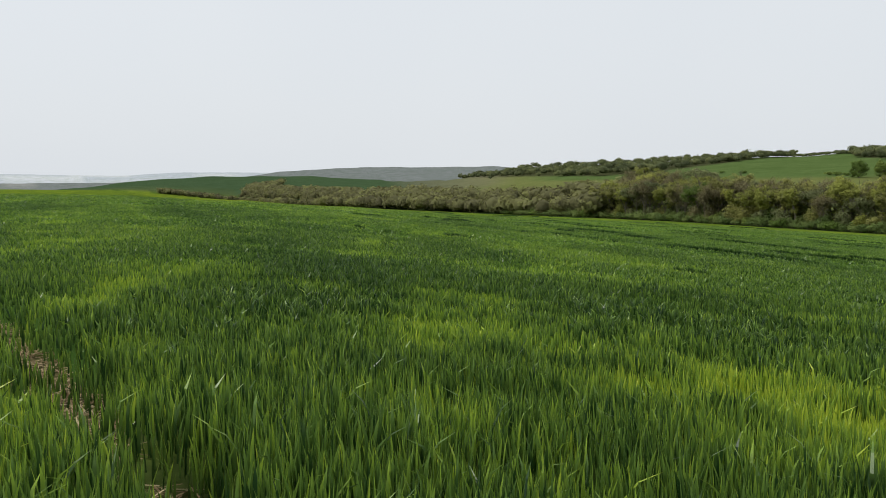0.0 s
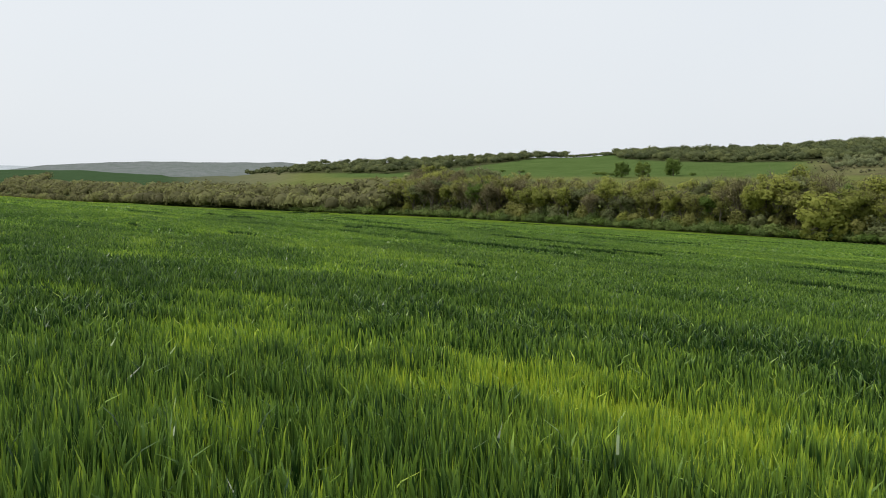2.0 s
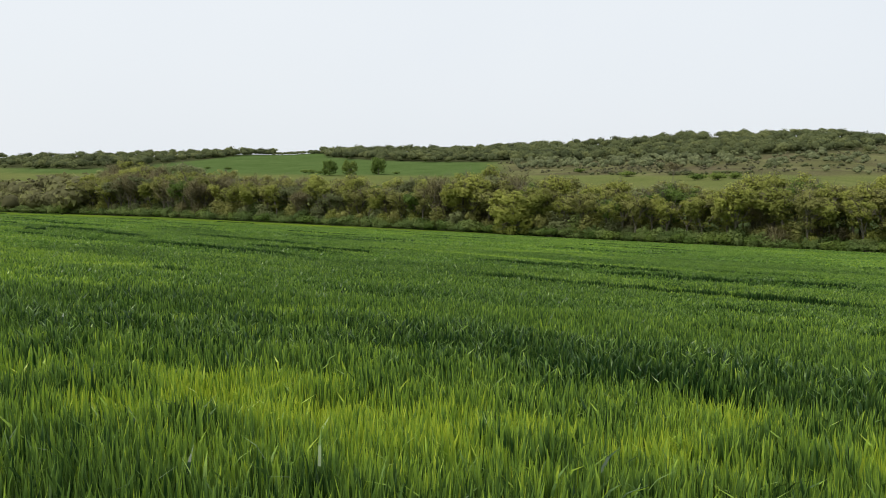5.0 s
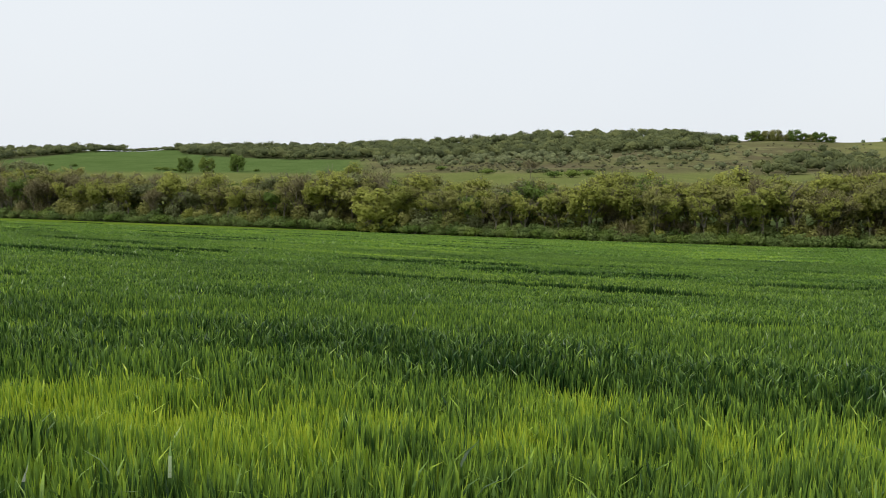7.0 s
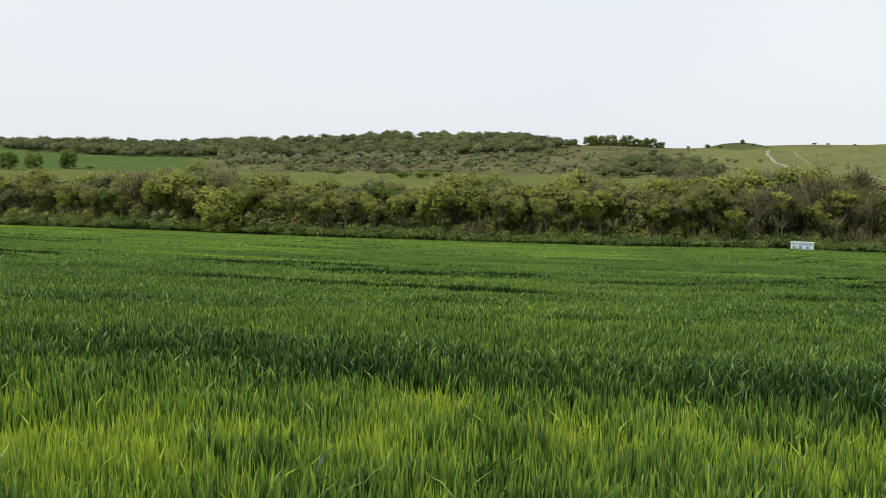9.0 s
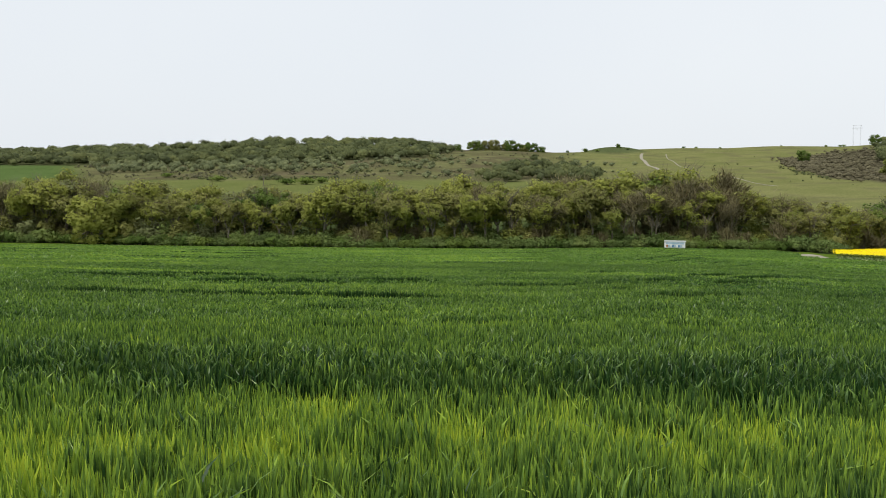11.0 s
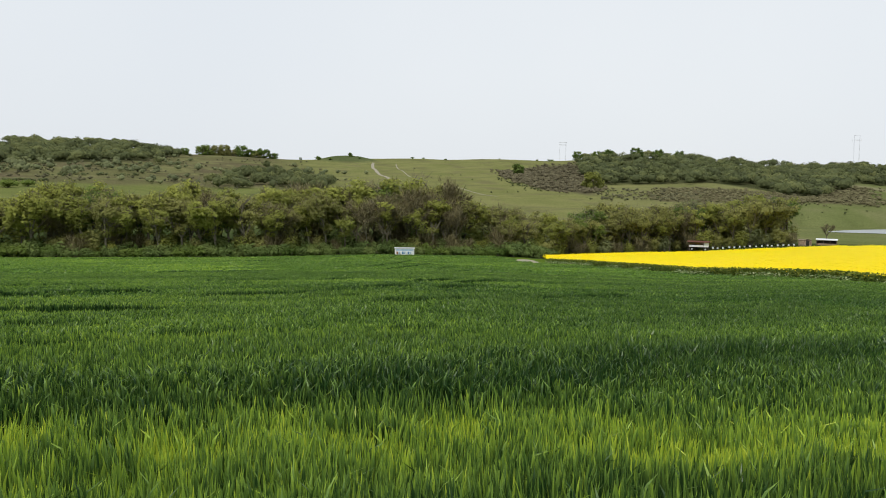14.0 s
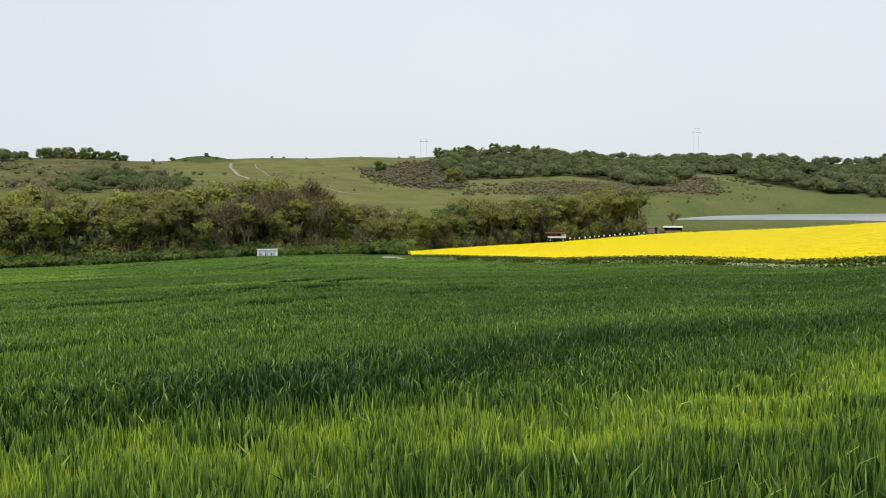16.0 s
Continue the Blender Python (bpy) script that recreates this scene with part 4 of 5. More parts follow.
def scatter(az0, az1, low, high, count, seed, crowd=None):
    """Spots on the far slope between two elevations that vary with bearing."""
    rnd = np.random.RandomState(seed)
    xs, ys = [], []
    while len(xs) < count:
        az = rnd.uniform(az0, az1)
        lo, hi = float(low(az)), float(high(az))
        if hi <= lo:
            continue
        el = rnd.uniform(lo, hi)
        x, y, _ = slope_at(az, el)
        if crowd and float(lumps(x, y, crowd, 90)) < 0.05:
            continue
        j = rnd.normal(0, 5, 2)
        xs.append(x + j[0])
        ys.append(y + j[1])
    return np.array(xs), np.array(ys)


def crest(az):
    return ridge_el(az) + 0.03


rw = np.random.RandomState(3)
for a0, a1, low, count, hh, seed in WOODS:
    xs, ys = scatter(a0, a1, low, crest, count, seed)
    far_wood("woodland", "olive-green deciduous woodland on the far slope", xs, ys, hh * rw.uniform(0.6, 1.25, count), far_leaf, 200, seed, 1.5, leaf=0.125)
xs, ys = scatter(23.0, 27.2, lambda a: crest(a) - 0.06, crest, 130, 67)
far_wood("woodland", "thin line of small trees along the crest", xs, ys, 5.5 * rw.uniform(0.7, 1.2, 130), far_leaf, 110, 67, 1.5)
xs, ys = scatter(39.5, 53.5, table([(39.5, 0.45), (46, 0.55), (53.5, 0.7)]), table([(39.5, 1.0), (46, 1.1), (53.5, 1.45)]), 230, 68)
far_wood("woodland", "pale grey-green small trees at the foot of the wood", xs, ys, 6.5 * rw.uniform(0.6, 1.3, 230), grey_leaf, 130, 68, 1.25)
# light tops of the trees on the skyline, open enough for the sky to show
for a0, a1, count, hh in ((38.2, 43, 26, 12), (44, 62, 60, 11), (90, 105, 70, 12), (116.5, 120, 14, 11)):
    aa = rw.uniform(a0, a1, count)
    rr_ = ridge_r(aa) - rw.uniform(0, 12, count)
    far_wood("woodland", "airy treetops standing against the sky", rr_ * np.sin(np.radians(aa)), rr_ * np.cos(np.radians(aa)), hh * rw.uniform(0.6, 1.15, count), grey_leaf, 110, 160 + count, 1.1, core=False)
# far part of the tree belt
vv = np.repeat(np.arange(325, 1500, 3.0), 2)
uu = HEDGE_D + rw.uniform(0, 30, len(vv))
xs, ys = xy_of(uu, vv)
ea, er = np.radians(rw.uniform(-18.5, -10.5, 130)), rw.uniform(1440, 1510, 130)
xs, ys = np.concatenate([xs, er * np.sin(ea)]), np.concatenate([ys, er * np.cos(ea)])
far_wood("woodland", "far end of the tree belt along the valley", xs, ys, np.array([float(belt_height(math.degrees(math.atan2(a, b2)))) for a, b2 in zip(xs, ys)]) * rw.uniform(0.85, 1.3, len(xs)), belt_leaf, 150, 66, 1.35)
# scrub
for name, label, a0, a1, low, high, count, hh, mat_, seed in (
    ("scrub", "grey-brown scrub bushes on rough pasture", 38.5, 72, table([(38.5, 0.2), (45, 0.15), (54, 0.2), (60, 0.3), (72, 0.2)]), table([(38.5, 0.9), (45, 1.1), (53, 1.1), (57, 1.5), (62, 2.0), (72, 1.9)]), 620, 2.4, scrub_leaf, 71),
    ("scrub", "green scrub bushes below the crest", 60, 76, table([(60, 0.2), (70, 0.1), (76, 0.4)]), table([(60, 1.1), (70, 1.7), (76, 1.2)]), 60, 5.0, grey_leaf, 72),
    ("thicket", "dark leafless thicket on the pasture slope", 84.9, 91.5, thicket_low, thicket_high, 1500, 2.9, thicket_twig, 73),
    ("scrub", "brown scrub patch below the wood", 95.2, 104.5, brown_low, brown_high, 800, 2.0, scrub_twig, 74),
    ("scrub", "brown scrub patch between two woods", 104.6, 108.3, brown_low, brown_high, 480, 2.3, scrub_twig, 77),
    ("scrub", "olive scrub bushes on rough pasture", 91.8, 98, table([(91.8, -0.2), (98, -0.35)]), table([(91.8, 0.5), (95, 0.25), (98, 0.3)]), 130, 2.2, scrub_leaf, 78),
    ("woodland", "scattered trees and tall bushes on the slope", 50, 64, table([(50, 0.5), (57, 0.7), (64, 1.1)]), table([(50, 1.4), (57, 1.7), (64, 2.1)]), 110, 5.5, grey_leaf, 76),
    ("scrub", "scattered small bushes on the pasture", 78, 112, table([(78, 0.3), (92, -0.3), (104, -0.9), (112, -0.9)]), table([(78, 2.0), (85, 1.7), (92, 0.3), (112, 0.2)]), 130, 1.5, far_leaf, 75),
):
    xs, ys = scatter(a0, a1, low, high, count, seed, 55 if seed in (71, 72) else None)
    twiggy = mat_ in (thicket_twig, scrub_twig)
    far_wood(name, label, xs, ys, hh * rw.uniform(0.5, 1.3, count), mat_, 75 if twiggy else 60, seed, 2.0 if twiggy else 1.5, "scrub", 0.13 if twiggy else 0.2)
# dark bushes in lines along old field edges
for a0, a1, e0, e1, count, hh in ((44.5, 48.5, 0.12, 0.1, 26, 2.2), (50.0, 55.5, 0.1, 0.25, 40, 2.4), (55.0, 61.0, 0.62, 0.75, 40, 2.2), (57, 63, 1.25, 1.5, 34, 2.2), (84.6, 87.6, 1.0, 0.25, 26, 2.0), (108.5, 112.0, 0.75, 0.15, 40, 2.0)):
    kk = rw.uniform(0, 1, count)
    xy_ = np.array([slope_at(a0 + (a1 - a0) * q, e0 + (e1 - e0) * q + rw.normal(0, 0.03))[:2] for q in kk])
    far_wood("scrub", "dark low bushes along an old field edge", xy_[:, 0], xy_[:, 1], hh * rw.uniform(0.6, 1.3, count), far_leaf, 60, 170 + count, 1.7, "scrub", 0.2)

# ---- rape field ----
rape_flower = leafy("rape_flower", [(0, (0.74, 0.56, 0.004)), (0.5, (0.92, 0.74, 0.004)), (1, (0.98, 0.84, 0.006))], 0.25, 0.6, "tone")
rape_green = leafy("rape_leaf", [(0, (0.03, 0.06, 0.015)), (0.5, (0.085, 0.13, 0.03)), (1, (0.24, 0.25, 0.04))], 0.2, 0.6, "tone")
ra, rr = np.meshgrid(np.arange(88, 124.2, 0.4), np.linspace(0, 1, 70))
near_r = 0.7 + np.array([float(np.interp(0, *zip(*sorted((float(inside_rape(*at(q, d))), d) for d in range(38, 260, 2))))) for q in ra[0]])
far_r = np.maximum(far_edge(ra[0]) - 1.5, near_r + 0.5)
RRR = near_r + (far_r - near_r) * rr
SX, SY = RRR * np.sin(np.radians(ra)), RRR * np.cos(np.radians(ra))
lift = 1.12 + 0.06 * lumps(SX, SY, 7, 81) - 0.15 * (rr == 0) - 0.9 * (rr == 1)
SZ = land(SX, SY) + lift
idx = np.arange(SX.size).reshape(SX.shape)
quads = np.stack([idx[:-1, :-1], idx[:-1, 1:], idx[1:, 1:], idx[1:, :-1]], -1).reshape(-1, 4)
canopy_v = np.stack([SX, SY, SZ], -1).reshape(-1, 3)
count = 170000
a = rng.uniform(87.8, 124, count)
r = np.sqrt(rng.uniform(46 ** 2, 266 ** 2, count))
x, y = r * np.sin(np.radians(a)), r * np.cos(np.radians(a))
ins = inside_rape(x, y)
keep = (ins > 0) & (r < far_edge(a) - 1) & (rng.uniform(0, 1, count) < np.clip(110 / r, 0, 1))
x, y, ins, r = x[keep], y[keep], ins[keep], r[keep]
z = land(x, y)
top = 1.25 + 0.06 * lumps(x, y, 7, 81) - 0.3 * np.exp(-ins / 0.6)
p = np.stack([x, y, z + top * rng.uniform(0.9, 1.03, len(x))], -1)
V, F = leaf_quads(p, 0.34, rng, np.tile([0, 0, 3.5], (len(x), 1)), 0.4)
tone = np.clip(rng.normal(0.7, 0.09, len(x)) + 0.10 * lumps(x, y, 11, 82), 0, 1).repeat(4)
V, F = np.concatenate([canopy_v, V]), np.concatenate([quads[:, ::-1], F + len(canopy_v)])
tone = np.concatenate([np.full(len(canopy_v), 0.6), tone])
tagged(new("rapeseed_flowers", mesh_from("rapeseed_flowers", V, F, rape_flower, False, {"tone": tone})), "dense bright yellow rapeseed in full flower", "crop", kind="stuff")
# green stems along the near edge
(ax, ay), (bx, by) = at(88.2, 165), at(118.4, 65)
k = rng.uniform(0, 1.15, 26000)
off = rng.uniform(-0.4, 1.3, len(k))
nl = math.hypot(bx - ax, by - ay)
x, y = ax + (bx - ax) * k - (by - ay) / nl * off, ay + (by - ay) * k + (bx - ax) / nl * off
hgt = rng.uniform(0.05, 1.08, len(x))
V, F = leaf_quads(np.stack([x, y, land(x, y) + hgt], -1), 0.3, rng)
tagged(new("rapeseed_stems", mesh_from("rapeseed_stems", V, F, rape_green, False, {"tone": np.clip(rng.normal(0.35, 0.15, len(x)) + hgt * 0.35, 0, 1).repeat(4)})), "dark green rapeseed stems along the field margin", "crop", kind="stuff")

# ---- lake ----
water, n, l, b = material("lake_water", 0.3, 0.5, 0.8)
b.inputs["Base Color"].default_value = (0.30, 0.325, 0.35, 1)
b.inputs["Specular IOR Level"].default_value = 0.5
bm = bmesh.new()
ring = [bm.verts.new((*at(105.8 + 24 * t, 402 + 8 * math.sin(5 * t)), -11.9)) for t in np.linspace(0, 1, 24)]
ring += [bm.verts.new((*at(129.8 - 24 * t, 560 - 80 * t ** 1.5 - 70 * t ** 8 + 3 * math.sin(7 * t)), -11.9)) for t in np.linspace(0, 1, 24)]
bm.faces.new(ring[::-1])
tagged(part("lake", bm, water), "calm grey-white lake at the foot of the slope", "lake", kind="structure")

# cream-flowered weeds on the field margin
weed_flower = leafy("weed_flower", [(0, (0.10, 0.16, 0.05)), (0.5, (0.38, 0.42, 0.22)), (1, (0.68, 0.68, 0.50))], 0.2, 0.7, "tone")
k = np.concatenate([rng.uniform(0.02, 1.12, 5200), rng.normal(0.912, 0.02, 2600)])
off = -rng.uniform(-0.1, 2.0, len(k))
x, y = ax + (bx - ax) * k - (by - ay) / nl * off, ay + (by - ay) * k + (bx - ax) / nl * off
patch = lumps(x, y, 9, 85)
patchy = np.arange(len(k)) < 5200
keep = (patch > -0.1) | ~patchy
x, y = x[keep], y[keep]
V, F = leaf_quads(np.stack([x, y, land(x, y) + rng.uniform(0.15, 0.7, len(x))], -1), 0.26, rng, np.tile([0, 0, 1.0], (len(x), 1)))
tagged(new("margin_weeds", mesh_from("margin_weeds", V, F, weed_flower, False, {"tone": np.clip(rng.normal(0.42, 0.22, len(x)) - 0.22 * patchy[keep], 0, 1).repeat(4)})), "cream-flowered weeds along the rapeseed margin", "weeds", kind="stuff")

# ---- dirt tracks ----
gravel = painted("pale_gravel", [(0.3, (0.22, 0.205, 0.15)), (0.7, (0.38, 0.355, 0.28))], 0.9, 0.95, 0.4, 5)


def ribbon(name, spots_xy, width, label):
    """A worn track a little above the ground."""
    spots_xy = [Vector(q) for q in spots_xy]
    fine_pts = []
    for k in range(len(spots_xy) - 1):
        for t in np.linspace(0, 1, 12, endpoint=k == len(spots_xy) - 2):
            p0, p1, p2, p3 = (spots_xy[min(max(k + d, 0), len(spots_xy) - 1)] for d in (-1, 0, 1, 2))
            fine_pts.append(0.5 * ((2 * p1) + (p2 - p0) * t + (2 * p0 - 5 * p1 + 4 * p2 - p3) * t * t + (3 * p1 - p0 - 3 * p2 + p3) * t ** 3))
    bm = bmesh.new()
    rows_ = []
    for k, q in enumerate(fine_pts):
        d = (fine_pts[min(k + 1, len(fine_pts) - 1)] - fine_pts[max(k - 1, 0)]).normalized()
        w = width * (0.85 + 0.3 * rt.random()) / 2
        cut = []
        for f in (-1, -0.33, 0.33, 1):
            px, py = q.x - d.y * w * f, q.y + d.x * w * f
            cut.append(bm.verts.new((px, py, float(land(px, py)) + 0.12)))
        rows_.append(cut)
    for p0, p1 in zip(rows_, rows_[1:]):
        for i in range(3):
            bm.faces.new((p0[i], p0[i + 1], p1[i + 1], p1[i]))
    bmesh.ops.recalc_face_normals(bm, faces=bm.faces)
    return tagged(part(name, bm, gravel), label, "track", kind="structure")


ribbon("track", [slope_at(a_, e_)[:2] for a_, e_ in ((75.95, 2.0), (75.9, 1.7), (76.15, 1.45), (76.7, 1.1), (77.3, 0.75), (77.8, 0.5))], 2.6, "pale dirt track climbing the pasture")
ribbon("track", [slope_at(a_, e_)[:2] for a_, e_ in ((77.5, 1.95), (77.55, 1.75), (78.0, 1.45), (78.9, 1.0))], 0.9, "faint second track on the pasture")
ribbon("track", [slope_at(a_, e_)[:2] for a_, e_ in ((80.5, 0.55), (82.5, 0.2), (84.5, -0.15))], 0.9, "faint footpath across the pasture")
ribbon("dirt_road", [at(86.5, 186), at(86.65, 178), at(86.85, 168), at(87.15, 159)], 4.6, "pale gravel road end beside the fields")


# ---- bee wagons, sheds and hives ----
white_paint = painted("weathered_white_paint", [(0.3, (0.62, 0.64, 0.64)), (0.7, (0.82, 0.83, 0.82))], 1.5, 0.6)
pale_blue = painted("faded_blue_paint", [(0.3, (0.30, 0.42, 0.55)), (0.7, (0.45, 0.56, 0.66))], 1.5, 0.6)
blue_paint = painted("blue_paint", [(0.3, (0.06, 0.17, 0.36)), (0.7, (0.12, 0.26, 0.45))], 2, 0.6)
orange_wood = painted("orange_brown_wood", [(0.3, (0.25, 0.10, 0.04)), (0.7, (0.42, 0.19, 0.08))], 3, 0.7)
dark_gap = painted("dark_board", [(0.3, (0.02, 0.02, 0.02)), (0.7, (0.05, 0.045, 0.04))], 3, 0.9)
brown_board = painted("grey_brown_boards", [(0.3, (0.19, 0.13, 0.10)), (0.7, (0.36, 0.28, 0.22))], 2.5, 0.85, 0.4, 8)
red_roof = painted("rusty_red_roof", [(0.3, (0.10, 0.045, 0.035)), (0.7, (0.20, 0.10, 0.075))], 2, 0.7)
tin_roof = painted("pale_tin_roof", [(0.3, (0.62, 0.65, 0.66)), (0.7, (0.80, 0.82, 0.82))], 1.2, 0.4, metal=0.2, gloss=0.3)
rubber = painted("tyre_rubber", [(0.3, (0.015, 0.015, 0.015)), (0.7, (0.035, 0.035, 0.035))], 5, 0.9)
galv = painted("galvanised_steel", [(0.3, (0.45, 0.47, 0.49)), (0.7, (0.62, 0.64, 0.65))], 2, 0.5, metal=0.4)


def facing(az, r, sink=0.0, turn=0.0):
    """On the ground, the thing's -y side towards the field."""
    x, y = at(az, r)
    return pose(x, y, float(land(x, y)) - sink, 0, 0, -az + turn)


def wheel(parent, x, y, radius):
    bm = bmesh.new()
    bmesh.ops.create_cone(bm, cap_ends=True, segments=18, radius1=radius, radius2=radius, depth=0.2, matrix=Matrix.Translation((x, y, radius)) @ Matrix.Rotation(radians(90), 4, "X"))
    w = part("wheel", bm, rubber, parent)
    bm = bmesh.new()
    bmesh.ops.create_cone(bm, cap_ends=True, segments=12, radius1=radius * 0.55, radius2=radius * 0.5, depth=0.22, matrix=Matrix.Translation((x, y, radius)) @ Matrix.Rotation(radians(90), 4, "X"))
    part("rim", bm, galv, w)


def hive_wagon(m, width, height):
    """A long white wagon with rows of hive fronts."""
    ob = new("hive_wagon")
    ob.matrix_basis = m
    z0, deep = 0.42, 2.2
    body_h = height - z0 - 0.14
    part("body", box(bmesh.new(), width, deep, body_h, 0, 0, z0, 0.03), white_paint, ob)
    part("roof", box(bmesh.new(), width + 0.3, deep + 0.35, 0.12, 0, 0, height - 0.14, 0.03), tin_roof, ob, "pale tin roof with an overhang")
    part("chassis", box(bmesh.new(), width * 0.96, deep * 0.8, 0.14, 0, 0, z0 - 0.145, 0.02), dark_gap, ob)
    front = -deep / 2
    part("upper_panel", box(bmesh.new(), width * 0.86, 0.05, body_h * 0.30, 0.05, front - 0.027, z0 + body_h * 0.60), pale_blue, ob, "faded blue upper panel")
    cells = 9
    cw = width * 0.86 / cells
    shades = (orange_wood, pale_blue, white_paint, blue_paint, pale_blue, white_paint, blue_paint, pale_blue, white_paint)
    for k in range(cells):
        cx = -width * 0.43 + (k + 0.5) * cw + 0.05
        hb = part("hive_front", box(bmesh.new(), cw * 0.82, 0.07, body_h * 0.38, cx, front - 0.037, z0 + body_h * 0.12, 0.01), shades[k], ob)
        part("entrance", box(bmesh.new(), cw * 0.5, 0.02, 0.04, cx, front - 0.084, z0 + body_h * 0.16), dark_gap, hb)
    part("end_post", box(bmesh.new(), 0.10, 0.06, body_h * 0.98, -width / 2 + 0.06, front - 0.032, z0 + 0.01), white_paint, ob)
    part("end_post", box(bmesh.new(), 0.10, 0.06, body_h * 0.98, width / 2 - 0.06, front - 0.032, z0 + 0.01), white_paint, ob)
    for wx in (-width * 0.32, width * 0.32):
        for wy in (-deep * 0.36, deep * 0.36):
            wheel(ob, wx, wy, 0.33)
    return tagged(ob, "white bee wagon with blue and orange hive fronts", "wagon")


hive_wagon(facing(78.2, 196.5), 4.6, 2.05)


def porch_wagon(m, width, height):
    """A raised cabin with a red roof, a shaded open front and white panels."""
    ob = new("bee_shed")
    ob.matrix_basis = m
    deep, floor_z = 2.6, height * 0.42
    part("underframe", box(bmesh.new(), width, deep * 0.9, 0.2, 0, 0, floor_z - 0.2, 0.02), dark_gap, ob)
    for wx in (-width * 0.33, width * 0.33):
        for wy in (-0.8, 0.8):
            wheel(ob, wx, wy, floor_z * 0.5 - 0.02)
    for sx in (-1, 1):
        for sy in (-1, 1):
            part("leg", box(bmesh.new(), 0.12, 0.12, floor_z - 0.19, sx * width * 0.46, sy * deep * 0.40, 0), brown_board, ob)
    wall_h = height - floor_z - 0.2
    part("back_wall", box(bmesh.new(), width * 0.98, 0.08, wall_h, 0, deep / 2 - 0.2, floor_z), brown_board, ob)
    part("side_wall", box(bmesh.new(), 0.08, deep * 0.8, wall_h, -width * 0.48, 0, floor_z), brown_board, ob)
    part("cabin", box(bmesh.new(), width * 0.24, deep * 0.8, wall_h * 0.98, width * 0.36, -0.05, floor_z, 0.02), white_paint, ob, "white boarded cabin end")
    part("front_panel", box(bmesh.new(), width * 0.70, 0.06, wall_h * 0.42, -width * 0.12, -deep * 0.40, floor_z, 0.01), white_paint, ob, "pale front panel")
    for k in range(5):
        px = -width * 0.46 + k * width * 0.17
        part("porch_post", box(bmesh.new(), 0.08, 0.08, wall_h * 0.56, px, -deep * 0.40, floor_z + wall_h * 0.425), brown_board, ob)
    bm = box(bmesh.new(), width + 0.6, deep + 0.7, 0.14, 0, 0, height - 0.2, 0.02)
    for vtx in bm.verts:
        vtx.co.z += 0.07 * (vtx.co.y + deep / 2)
    part("roof", bm, red_roof, ob, "rusty red sloping roof")
    return tagged(ob, "raised bee shed with red roof and white panels", "shed")


def plank_shed(m, width, height):
    ob = new("wooden_shed")
    ob.matrix_basis = m
    deep = 2.4
    part("core", box(bmesh.new(), width - 0.1, deep - 0.1, height - 0.2, 0, 0, 0), dark_gap, ob)
    count_ = 12
    for side, (sx, sy, ang) in (("front", (0, -deep / 2, 0)), ("side", (-width / 2, 0, 90)), ("side", (width / 2, 0, 90))):
        span = width if ang == 0 else deep
        for k in range(count_):
            bm = box(bmesh.new(), span / count_ - 0.02, 0.035, height - 0.16, 0, 0, 0)
            pl = part("plank", bm, brown_board, ob)
            o = -span / 2 + (k + 0.5) * span / count_
            pl.matrix_basis = pose(sx + (o if ang == 0 else 0), sy + (o if ang else 0), 0, 0, 0, ang)
    bm = box(bmesh.new(), width + 0.3, deep + 0.4, 0.1, 0, 0, height - 0.12, 0.02)
    part("roof", bm, brown_board, ob)
    part("door", box(bmesh.new(), 0.85, 0.05, 1.8, width * 0.2, -deep / 2 - 0.045, 0.05), dark_gap, ob, "dark plank door")
    return tagged(ob, "small grey-brown wooden plank shed", "shed")


def open_shed(m, width, height):
    ob = new("open_shelter")
    ob.matrix_basis = m
    deep = 2.6
    part("back_wall", box(bmesh.new(), width, 0.1, height - 0.3, 0, deep / 2, 0), dark_gap, ob)
    part("side_wall", box(bmesh.new(), 0.1, deep, height - 0.3, -width / 2, 0, 0), dark_gap, ob)
    part("side_wall", box(bmesh.new(), 0.1, deep, height - 0.3, width / 2, 0, 0), dark_gap, ob)
    for k in range(4):
        part("post", box(bmesh.new(), 0.12, 0.12, height - 0.28, -width / 2 + 0.1 + k * (width - 0.2) / 3, -deep / 2, 0), brown_board, ob)
    bm = box(bmesh.new(), width + 0.5, deep + 0.8, 0.22, 0, 0, height - 0.26, 0.03)
    for vtx in bm.verts:
        vtx.co.z += 0.05 * (vtx.co.y + deep / 2)
    part("roof", bm, tin_roof, ob, "white tin roof")
    part("bench", box(bmesh.new(), width * 0.7, 0.5, 0.5, 0.3, -0.3, 0, 0.02), pale_blue, ob)
    part("low_wall", box(bmesh.new(), width * 0.9, 0.08, 0.55, 0, -deep / 2 + 0.12, 0), brown_board, ob)
    return tagged(ob, "dark open shelter with a white tin roof", "shelter")


def reach(az, r, el):
    """How tall a thing must be there to be seen up to this elevation."""
    return EYE_Z + r * math.tan(radians(el)) - float(land(*at(az, r)))


porch_wagon(facing(98.05, 246), 5.6, reach(98.05, 246, -2.82))
plank_shed(facing(104.5, 256), 3.4, reach(104.5, 256, -2.45))
open_shed(facing(105.75, 257), 5.2, reach(105.75, 257, -2.38))


